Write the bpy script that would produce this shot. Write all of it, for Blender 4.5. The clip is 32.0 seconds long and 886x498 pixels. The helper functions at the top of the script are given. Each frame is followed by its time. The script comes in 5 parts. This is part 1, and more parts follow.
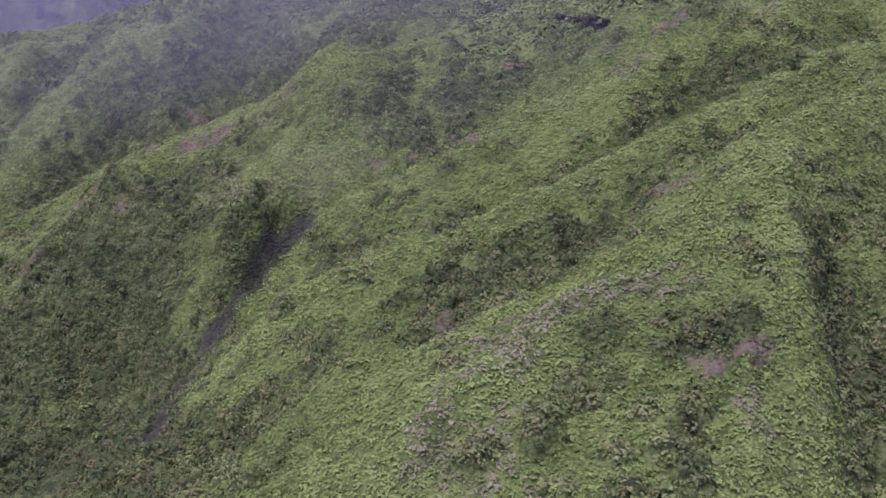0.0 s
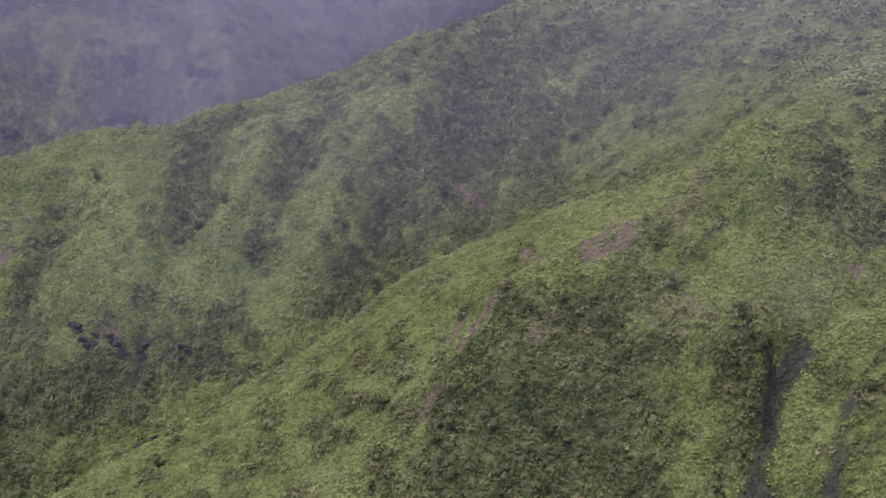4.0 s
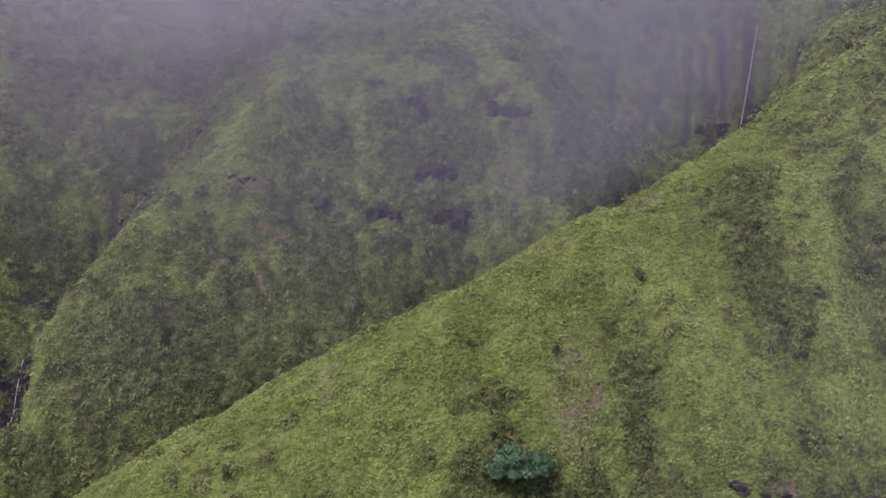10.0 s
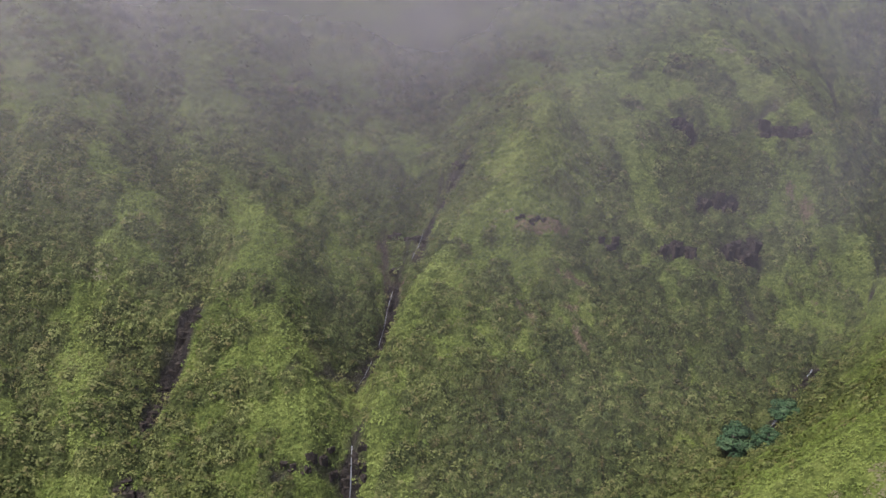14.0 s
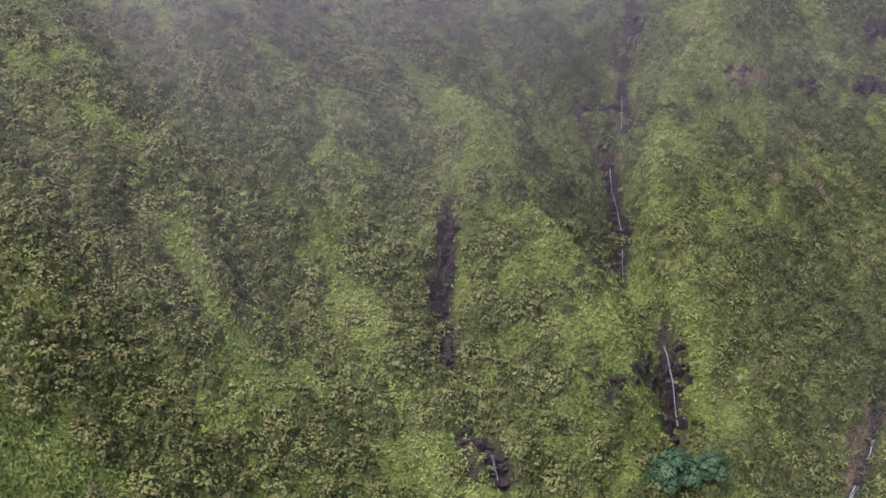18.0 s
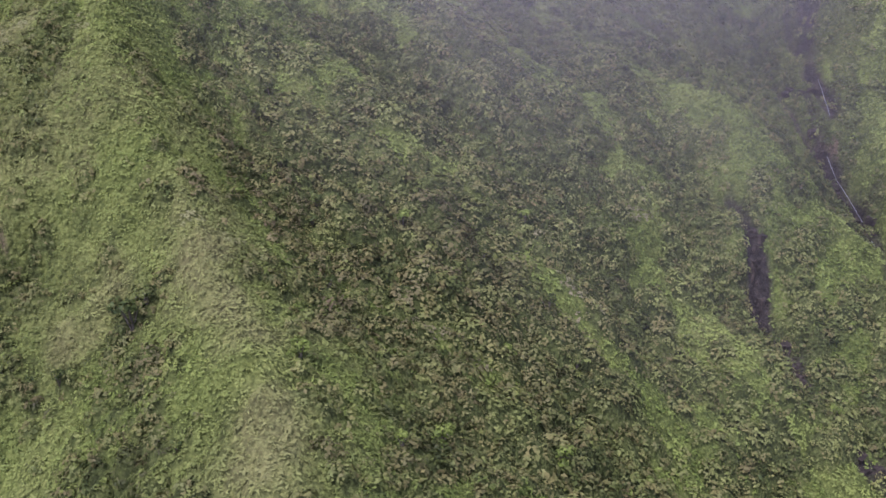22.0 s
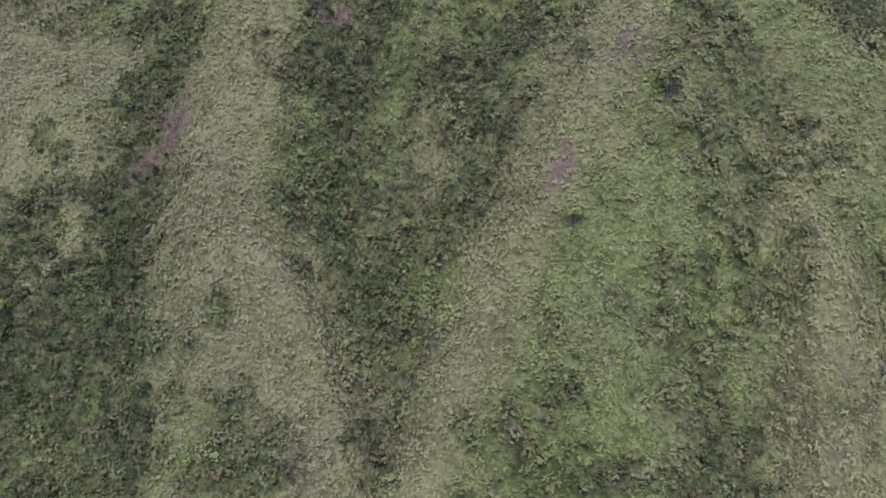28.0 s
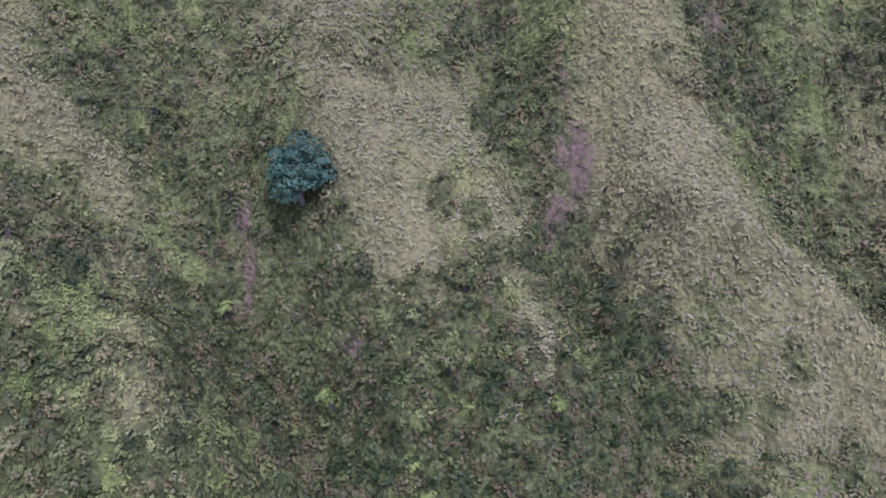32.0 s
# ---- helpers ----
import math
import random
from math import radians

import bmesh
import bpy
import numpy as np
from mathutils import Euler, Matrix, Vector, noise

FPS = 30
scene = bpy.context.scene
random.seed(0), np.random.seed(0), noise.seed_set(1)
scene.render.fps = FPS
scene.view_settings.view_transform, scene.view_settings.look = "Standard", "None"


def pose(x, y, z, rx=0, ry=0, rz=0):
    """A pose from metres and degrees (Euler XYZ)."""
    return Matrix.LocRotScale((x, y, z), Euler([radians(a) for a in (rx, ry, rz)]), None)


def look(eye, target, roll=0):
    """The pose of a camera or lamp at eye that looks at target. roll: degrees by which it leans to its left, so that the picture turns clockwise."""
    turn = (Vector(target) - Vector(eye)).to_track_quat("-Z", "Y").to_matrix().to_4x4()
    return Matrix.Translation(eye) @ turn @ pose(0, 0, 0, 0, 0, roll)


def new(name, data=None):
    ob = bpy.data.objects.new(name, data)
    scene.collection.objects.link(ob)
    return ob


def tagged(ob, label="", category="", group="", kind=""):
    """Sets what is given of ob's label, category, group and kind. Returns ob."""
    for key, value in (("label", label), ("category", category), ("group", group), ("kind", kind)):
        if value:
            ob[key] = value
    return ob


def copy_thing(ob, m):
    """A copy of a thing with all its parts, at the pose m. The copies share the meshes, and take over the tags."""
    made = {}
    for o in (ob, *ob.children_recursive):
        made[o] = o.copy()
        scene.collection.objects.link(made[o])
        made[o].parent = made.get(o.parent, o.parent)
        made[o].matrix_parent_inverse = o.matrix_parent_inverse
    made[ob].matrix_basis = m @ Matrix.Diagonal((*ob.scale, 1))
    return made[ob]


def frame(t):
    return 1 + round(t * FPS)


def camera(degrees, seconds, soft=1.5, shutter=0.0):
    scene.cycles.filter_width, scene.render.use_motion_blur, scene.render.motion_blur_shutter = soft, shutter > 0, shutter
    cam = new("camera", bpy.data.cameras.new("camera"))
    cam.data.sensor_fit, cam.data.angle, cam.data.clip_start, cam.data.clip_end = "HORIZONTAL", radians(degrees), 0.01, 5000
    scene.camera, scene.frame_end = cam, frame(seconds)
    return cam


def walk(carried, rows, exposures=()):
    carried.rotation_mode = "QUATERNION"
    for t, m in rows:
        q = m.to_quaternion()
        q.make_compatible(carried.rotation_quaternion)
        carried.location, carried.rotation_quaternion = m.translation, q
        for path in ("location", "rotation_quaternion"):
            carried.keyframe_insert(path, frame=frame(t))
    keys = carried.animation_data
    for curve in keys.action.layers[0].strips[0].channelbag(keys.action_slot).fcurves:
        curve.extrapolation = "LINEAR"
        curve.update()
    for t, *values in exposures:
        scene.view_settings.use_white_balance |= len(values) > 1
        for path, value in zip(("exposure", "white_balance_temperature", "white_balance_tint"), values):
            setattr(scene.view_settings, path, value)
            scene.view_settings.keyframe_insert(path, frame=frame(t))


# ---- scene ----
# A flight past fern-covered volcanic ridges, with misty valley walls and thin waterfalls.
cam = camera(47.9, 32.0, soft=1.5)
METRES, EYE, TILT, LEAN, TURN = 1000.0, 300.0, -15.0, -8.0, 0.0
ROWS = [
    (0.0, 0.0, 0.0, 0.0, 0.0, 0.0, -0.0),
    (0.5, -0.0136, 0.0055, 0.0036, -0.24, 0.01, 0.2),
    (1.0, -0.0273, 0.0112, 0.0072, -2.23, -0.15, 0.94),
    (1.5, -0.0413, 0.0168, 0.011, -3.71, -0.17, 1.69),
    (2.0, -0.0552, 0.0223, 0.0147, -4.25, 0.13, 1.99),
    (2.5, -0.0694, 0.0277, 0.0185, -3.49, 0.7, 1.93),
    (3.0, -0.0836, 0.033, 0.0225, -1.87, 0.44, 2.26),
    (3.5, -0.0982, 0.0385, 0.0262, -0.85, 0.49, 2.54),
    (5.5, -0.1568, 0.0622, 0.0417, -5.24, -0.4, 5.64),
    (6.0, -0.1716, 0.0681, 0.0458, -5.66, -1.52, 5.84),
    (6.5, -0.1866, 0.0741, 0.0501, -6.43, -2.91, 5.88),
    (7.0, -0.2015, 0.0802, 0.0544, -6.59, -3.7, 6.38),
    (7.5, -0.2156, 0.0862, 0.0591, -5.65, -3.77, 6.17),
    (8.0, -0.2304, 0.0925, 0.0635, -5.51, -3.33, 6.41),
    (8.5, -0.2451, 0.0991, 0.0684, -6.75, -2.13, 6.55),
    (9.0, -0.2598, 0.1056, 0.0727, -6.78, -1.18, 6.33),
    (9.5, -0.2746, 0.112, 0.0773, -5.15, -0.95, 6.37),
    (10.0, -0.2894, 0.1187, 0.0814, -4.8, -1.13, 7.77),
    (10.5, -0.3041, 0.1257, 0.0854, -5.84, -1.07, 9.0),
    (11.0, -0.3185, 0.1329, 0.0894, -7.31, -1.39, 8.62),
    (11.5, -0.3329, 0.14, 0.0935, -8.52, -1.21, 8.24),
    (12.0, -0.3473, 0.1468, 0.0978, -5.66, -1.39, 8.47),
    (12.5, -0.3618, 0.1535, 0.1022, -2.54, -0.96, 7.78),
    (13.0, -0.376, 0.1602, 0.1074, -1.91, -0.79, 7.61),
    (13.5, -0.3899, 0.1675, 0.1116, -3.83, -1.0, 8.34),
    (14.0, -0.4035, 0.175, 0.1158, -6.91, -1.52, 9.71),
    (14.5, -0.4177, 0.1823, 0.12, -8.24, -3.38, 10.46),
    (15.0, -0.4316, 0.1893, 0.1248, -7.8, -4.79, 11.14),
    (15.5, -0.4458, 0.1966, 0.1288, -7.27, -5.7, 11.73),
    (17.5, -0.4999, 0.229, 0.1459, -16.18, -11.6, 15.47),
    (18.0, -0.5125, 0.2373, 0.1505, -17.96, -12.6, 15.89),
    (18.5, -0.5248, 0.2459, 0.1555, -19.26, -13.66, 16.02),
    (19.0, -0.537, 0.2545, 0.16, -20.27, -13.97, 15.94),
    (19.5, -0.5488, 0.2635, 0.165, -21.24, -14.25, 15.96),
    (20.0, -0.5603, 0.2726, 0.17, -22.68, -14.58, 15.96),
    (20.5, -0.571, 0.2813, 0.1744, -24.48, -15.39, 16.29),
    (21.0, -0.5821, 0.291, 0.1794, -26.77, -16.21, 16.75),
    (21.5, -0.5929, 0.3007, 0.1847, -29.2, -16.67, 17.39),
    (22.0, -0.6035, 0.3106, 0.1903, -30.27, -17.67, 18.1),
    (22.5, -0.6139, 0.321, 0.1959, -31.3, -18.66, 19.09),
    (23.0, -0.6238, 0.3316, 0.2015, -33.0, -19.71, 20.24),
    (23.5, -0.6333, 0.3423, 0.2071, -34.64, -21.06, 21.21),
    (24.0, -0.6424, 0.3534, 0.2127, -36.63, -22.86, 21.55),
    (24.5, -0.6509, 0.3646, 0.218, -39.01, -24.71, 21.61),
    (26.5, -0.6818, 0.4125, 0.2372, -50.89, -28.21, 21.68),
    (27.0, -0.6881, 0.4247, 0.2423, -53.35, -29.54, 21.97),
    (27.5, -0.6939, 0.4369, 0.2473, -56.0, -30.93, 22.16),
    (28.0, -0.699, 0.4491, 0.2522, -58.63, -32.08, 21.87),
    (28.5, -0.7034, 0.4615, 0.2569, -62.23, -34.48, 21.29),
    (29.0, -0.7073, 0.4739, 0.2617, -65.79, -35.72, 20.3),
    (29.5, -0.7106, 0.4865, 0.2664, -69.01, -36.88, 19.72),
    (30.0, -0.7133, 0.4992, 0.2711, -71.94, -38.15, 19.07),
    (30.5, -0.7155, 0.512, 0.2758, -74.6, -39.6, 18.82),
    (31.0, -0.7172, 0.525, 0.2803, -76.73, -40.73, 18.97),
    (31.5, -0.7183, 0.5381, 0.2844, -78.07, -41.42, 18.89),
    (32.0, -0.7188, 0.5511, 0.288, -79.44, -40.49, 18.46),
]
walk(cam, [(t, pose(0, 0, EYE, TILT, LEAN, TURN) @ pose(METRES * x, METRES * y, METRES * z, 90 + pitch, roll, yaw)) for t, x, y, z, yaw, pitch, roll in ROWS],
     exposures=[(0.0, 0.36, 5120, 42), (3.0, 0.30, 5200, 40), (6.0, 0.28, 5650, 30), (9.0, 0.28, 5680, 28), (12.0, 0.33, 5980, 18), (15.0, 0.46, 6120, 10), (19.0, 0.55, 5600, 26), (21.0, 0.49, 5550, 26), (24.0, 0.29, 5250, 29), (27.0, 0.27, 5050, 36), (30.0, 0.43, 4980, 42), (31.0, 0.47, 4930, 45), (32.0, 0.57, 4860, 50)])

# ---- light: bright overcast sky with a soft sun behind the flight line ----
SUN_AZIMUTH, SUN_HEIGHT = radians(240), radians(66)
world = bpy.data.worlds.new("world")
scene.world = world
world.use_nodes = True
wn = world.node_tree.nodes
sky = wn.new("ShaderNodeTexSky")
sky.sky_type = "NISHITA"
sky.sun_disc = False
sky.sun_elevation, sky.sun_rotation = SUN_HEIGHT, SUN_AZIMUTH
sky.air_density, sky.dust_density = 1.0, 6.0
world.node_tree.links.new(sky.outputs["Color"], wn["Background"].inputs["Color"])
wn["Background"].inputs["Strength"].default_value = 0.15
sun = new("sun", bpy.data.lights.new("sun", "SUN"))
sun.data.energy, sun.data.angle, sun.data.color = 2.6, radians(18), (1.0, 0.96, 0.9)
sun_way = Vector((math.sin(SUN_AZIMUTH) * math.cos(SUN_HEIGHT), math.cos(SUN_AZIMUTH) * math.cos(SUN_HEIGHT), math.sin(SUN_HEIGHT)))
sun.matrix_world = look(sun_way * 1500, (0, 0, 0))


# ---- materials ----
def material(name, roughness=0.8, specular=0.3):
    m = bpy.data.materials.new(name)
    m.use_nodes = True
    b = m.node_tree.nodes["Principled BSDF"]
    b.inputs["Roughness"].default_value = roughness
    b.inputs["Specular IOR Level"].default_value = specular
    return m, m.node_tree.nodes, m.node_tree.links, b


def noise_node(n, l, scale, detail=4.0, rough=0.6, stretch=None):
    tc = n.new("ShaderNodeTexCoord")
    t = n.new("ShaderNodeTexNoise")
    t.inputs["Scale"].default_value = scale
    t.inputs["Detail"].default_value = detail
    t.inputs["Roughness"].default_value = rough
    if stretch:
        mp = n.new("ShaderNodeMapping")
        mp.inputs["Scale"].default_value = stretch
        l.new(tc.outputs["Object"], mp.inputs["Vector"])
        l.new(mp.outputs["Vector"], t.inputs["Vector"])
    else:
        l.new(tc.outputs["Object"], t.inputs["Vector"])
    return t


def ramp(n, l, source, stops):
    r = n.new("ShaderNodeValToRGB")
    e = r.color_ramp.elements
    e[0].position, e[0].color = stops[0][0], (*stops[0][1], 1)
    e[1].position, e[1].color = stops[-1][0], (*stops[-1][1], 1)
    for p, c in stops[1:-1]:
        e.new(p).color = (*c, 1)
    l.new(source, r.inputs["Fac"])
    return r


def mix(n, l, fac, a, b, blend="MIX"):
    m = n.new("ShaderNodeMix")
    m.data_type, m.blend_type = "RGBA", blend
    if isinstance(fac, float):
        m.inputs[0].default_value = fac
    else:
        l.new(fac, m.inputs[0])
    for sock, v in ((m.inputs[6], a), (m.inputs[7], b)):
        if isinstance(v, tuple):
            sock.default_value = (*v, 1)
        else:
            l.new(v, sock)
    return m.outputs[2]


def bump(n, l, b, source, strength, distance):
    k = n.new("ShaderNodeBump")
    k.inputs["Strength"].default_value, k.inputs["Distance"].default_value = strength, distance
    l.new(source, k.inputs["Height"])
    l.new(k.outputs["Normal"], b.inputs["Normal"])


def foliage(name, dark, middle, light, scale=0.045, each=0.22, patchy=0.9, gloss=0.55, faded=(0.242, 0.232, 0.122), brown=0.0):
    """Leaves: tone by plant (attribute), by leaf (island) and by broad patches of the slope."""
    m, n, l, b = material(name, gloss, 0.12)
    at = n.new("ShaderNodeAttribute")
    at.attribute_name = "tone"
    geo = n.new("ShaderNodeNewGeometry")
    patch = noise_node(n, l, scale, 3.0)
    add = n.new("ShaderNodeMath")
    add.operation = "MULTIPLY_ADD"
    l.new(geo.outputs["Random Per Island"], add.inputs[0])
    add.inputs[1].default_value = each
    l.new(at.outputs["Fac"], add.inputs[2])
    add2 = n.new("ShaderNodeMath")
    add2.operation = "MULTIPLY_ADD"
    l.new(patch.outputs["Fac"], add2.inputs[0])
    add2.inputs[1].default_value = 0.9
    l.new(add.outputs[0], add2.inputs[2])
    lump = noise_node(n, l, 0.22, 2.0)
    add3 = n.new("ShaderNodeMath")
    add3.operation = "MULTIPLY_ADD"
    l.new(lump.outputs["Fac"], add3.inputs[0])
    add3.inputs[1].default_value = patchy
    l.new(add2.outputs[0], add3.inputs[2])
    fine = noise_node(n, l, 2.1, 3.0, 0.65)
    add4 = n.new("ShaderNodeMath")
    add4.operation = "MULTIPLY_ADD"
    l.new(fine.outputs["Fac"], add4.inputs[0])
    add4.inputs[1].default_value = 0.9
    l.new(add3.outputs[0], add4.inputs[2])
    sub = n.new("ShaderNodeMath")
    sub.operation = "MULTIPLY_ADD"
    l.new(add4.outputs[0], sub.inputs[0])
    sub.inputs[1].default_value, sub.inputs[2].default_value = 0.66, -0.8 + 0.33 * (0.9 - patchy) + 0.33 * (0.22 - each)
    c = ramp(n, l, sub.outputs[0], [(0.15, dark), (0.5, middle), (0.85, light)])
    pale = n.new("ShaderNodeAttribute")
    pale.attribute_name = "pale"
    out = mix(n, l, pale.outputs["Fac"], c.outputs["Color"], ramp(n, l, sub.outputs[0], [(k, tuple(w * v for v in faded)) for k, w in ((0.12, 0.44), (0.5, 0.8), (0.88, 0.98))]).outputs["Color"])
    if brown:
        rust = ramp(n, l, noise_node(n, l, 0.3, 4.0, 0.65).outputs["Fac"], [(0.48, (0, 0, 0)), (0.6, (brown,) * 3)])
        out = mix(n, l, rust.outputs["Color"], out, mix(n, l, 0.5, c.outputs["Color"], (0.15, 0.105, 0.052)))
        fresh = ramp(n, l, noise_node(n, l, 0.21, 3.0, 0.6, (1, 1.3, 0.8)).outputs["Fac"], [(0.56, (0, 0, 0)), (0.7, (brown,) * 3)])
        out = mix(n, l, fresh.outputs["Color"], out, mix(n, l, 0.6, c.outputs["Color"], (0.145, 0.165, 0.04)))
    l.new(out, b.inputs["Base Color"])
    return m


MAT_FERN = foliage("fern_leaf", (0.046, 0.064, 0.013), (0.112, 0.146, 0.03), (0.178, 0.212, 0.052), each=0.3, patchy=0.75, faded=(0.19, 0.189, 0.07))
MAT_SHRUB = foliage("shrub_leaf", (0.018, 0.031, 0.008), (0.074, 0.092, 0.025), (0.156, 0.172, 0.053), each=0.3, brown=0.95, faded=(0.135, 0.104, 0.06))
MAT_DRY = foliage("dry_fern", (0.066, 0.058, 0.03), (0.126, 0.112, 0.058), (0.18, 0.162, 0.09), faded=(0.186, 0.19, 0.078))
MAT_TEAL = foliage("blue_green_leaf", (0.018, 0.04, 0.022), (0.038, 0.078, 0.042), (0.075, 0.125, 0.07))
MAT_KUKUI = foliage("pale_tree_leaf", (0.024, 0.05, 0.024), (0.054, 0.1, 0.045), (0.11, 0.165, 0.08))

MAT_BARK, _n, _l, _b = material("bark", 0.9)
_c = ramp(_n, _l, noise_node(_n, _l, 3.0, 6.0, 0.7, (1, 1, 0.2)).outputs["Fac"], [(0.3, (0.07, 0.055, 0.045)), (0.7, (0.22, 0.19, 0.16))])
_l.new(_c.outputs["Color"], _b.inputs["Base Color"])

MAT_GROUND, _n, _l, _b = material("fern_ground", 0.95, 0.15)
_big = noise_node(_n, _l, 0.03, 5.0)
_fine = noise_node(_n, _l, 0.9, 6.0, 0.7)


def total(n, l, terms, start):
    """start + the sum of weight * value."""
    out = None
    for weight, sock in terms:
        m = n.new("ShaderNodeMath")
        m.operation = "MULTIPLY_ADD"
        l.new(sock, m.inputs[0])
        m.inputs[1].default_value = weight
        if out is None:
            m.inputs[2].default_value = start
        else:
            l.new(out, m.inputs[2])
        out = m.outputs[0]
    return out


def cells(n, l, scale, smooth=0.6):
    """Rounded bushes side by side: distance from the middle of each, and a random value for each."""
    v = n.new("ShaderNodeTexVoronoi")
    v.feature = "SMOOTH_F1"
    v.inputs["Scale"].default_value, v.inputs["Smoothness"].default_value = scale, smooth
    warp = noise_node(n, l, scale * 1.3, 3.0)
    tc = n.new("ShaderNodeTexCoord")
    sh = n.new("ShaderNodeVectorMath")
    sh.operation = "MULTIPLY_ADD"
    l.new(warp.outputs["Color"], sh.inputs[0])
    sh.inputs[1].default_value = (0.9 / scale,) * 3
    l.new(tc.outputs["Object"], sh.inputs[2])
    l.new(sh.outputs[0], v.inputs["Vector"])
    sep = n.new("ShaderNodeSeparateColor")
    l.new(v.outputs["Color"], sep.inputs[0])
    return v.outputs["Distance"], sep.outputs[0]


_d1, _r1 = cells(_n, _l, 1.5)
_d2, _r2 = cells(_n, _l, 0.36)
# tone drops towards the cell edges, painting the shade between bushes
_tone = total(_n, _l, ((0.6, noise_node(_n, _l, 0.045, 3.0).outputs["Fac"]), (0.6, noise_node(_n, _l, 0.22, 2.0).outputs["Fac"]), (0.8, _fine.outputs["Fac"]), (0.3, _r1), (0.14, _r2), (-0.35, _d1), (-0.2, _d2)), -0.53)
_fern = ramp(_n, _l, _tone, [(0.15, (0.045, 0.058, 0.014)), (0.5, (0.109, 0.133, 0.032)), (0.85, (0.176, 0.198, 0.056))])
# below shrubs: dark litter, with the shade of the thicket put into its colour
_under_shade = ramp(_n, _l, _tone, [(0.15, (0.022, 0.028, 0.009)), (0.5, (0.064, 0.075, 0.024)), (0.85, (0.125, 0.137, 0.048))])
_wood = _n.new("ShaderNodeAttribute")
_wood.attribute_name = "wood"
_pale = _n.new("ShaderNodeAttribute")
_pale.attribute_name = "pale"
_faded = mix(_n, _l, _pale.outputs["Fac"], _fern.outputs["Color"], ramp(_n, _l, _tone, [(0.12, (0.08, 0.077, 0.031)), (0.5, (0.158, 0.151, 0.062)), (0.88, (0.21, 0.2, 0.085))]).outputs["Color"])
_greens = mix(_n, _l, _wood.outputs["Fac"], _faded, _under_shade.outputs["Color"])
_brown = ramp(_n, _l, _fine.outputs["Fac"], [(0.3, (0.055, 0.045, 0.025)), (0.7, (0.19, 0.15, 0.09))])
_soil = ramp(_n, _l, _fine.outputs["Fac"], [(0.3, (0.075, 0.054, 0.035)), (0.7, (0.165, 0.118, 0.082))])
_dry = ramp(_n, _l, _big.outputs["Fac"], [(0.6, (0, 0, 0)), (0.78, (0.45, 0.45, 0.45))])
_bare = _n.new("ShaderNodeAttribute")
_bare.attribute_name = "bare"
_cover = mix(_n, _l, _dry.outputs["Color"], _greens, _brown.outputs["Color"])
_stone = _n.new("ShaderNodeAttribute")
_stone.attribute_name = "stone"
_rock = ramp(_n, _l, noise_node(_n, _l, 0.35, 7.0, 0.7, (1, 1, 0.3)).outputs["Fac"], [(0.3, (0.014, 0.012, 0.011)), (0.55, (0.036, 0.03, 0.027)), (0.75, (0.085, 0.068, 0.058))])
_torn = ramp(_n, _l, total(_n, _l, ((1.0, _bare.outputs["Fac"]), (1.5, _fine.outputs["Fac"])), -0.75), [(0.3, (0, 0, 0)), (0.75, (0.9, 0.9, 0.9))])
_earth = mix(_n, _l, _torn.outputs["Color"], _cover, _soil.outputs["Color"])
_l.new(mix(_n, _l, _stone.outputs["Fac"], _earth, _rock.outputs["Color"]), _b.inputs["Base Color"])
bump(_n, _l, _b, total(_n, _l, ((-0.7, _d1), (-0.7, _d2), (0.9, _fine.outputs["Fac"])), 1.0), 0.9, 0.9)

MAT_ROCK, _n, _l, _b = material("basalt", 0.9, 0.15)
_t = noise_node(_n, _l, 0.8, 8.0, 0.7, (1, 1, 0.35))
_c = ramp(_n, _l, _t.outputs["Fac"], [(0.3, (0.016, 0.013, 0.012)), (0.55, (0.04, 0.032, 0.027)), (0.75, (0.09, 0.07, 0.057))])
_l.new(_c.outputs["Color"], _b.inputs["Base Color"])
bump(_n, _l, _b, _t.outputs["Fac"], 1.0, 0.6)

MAT_WATER, _n, _l, _b = material("falling_water", 0.35, 0.5)
_c = ramp(_n, _l, noise_node(_n, _l, 1.2, 5.0, 0.7, (3, 3, 0.3)).outputs["Fac"], [(0.3, (0.12, 0.125, 0.14)), (0.7, (0.28, 0.29, 0.32))])
_l.new(_c.outputs["Color"], _b.inputs["Base Color"])

MAT_MIST, _n, _l, _b = material("mist", 1.0, 0.0)
_b.inputs["Base Color"].default_value = (0.55, 0.51, 0.57, 1)
_up = _n.new("ShaderNodeCombineXYZ")  # droplets take light from above, whichever way the sheet hangs
_up.inputs["Z"].default_value = 1.0
_l.new(_up.outputs["Vector"], _b.inputs["Normal"])
_at = _n.new("ShaderNodeAttribute")
_at.attribute_name = "veil"
_wisp = ramp(_n, _l, noise_node(_n, _l, 0.012, 4.0, 0.55, (1, 1, 1.6)).outputs["Fac"], [(0.25, (0.65, 0.65, 0.65)), (0.75, (1.3, 1.3, 1.3))])
_mul = _n.new("ShaderNodeMath")
_mul.operation = "MULTIPLY"
_l.new(_at.outputs["Fac"], _mul.inputs[0])
_l.new(_wisp.outputs["Color"], _mul.inputs[1])
_l.new(_mul.outputs[0], _b.inputs["Alpha"])

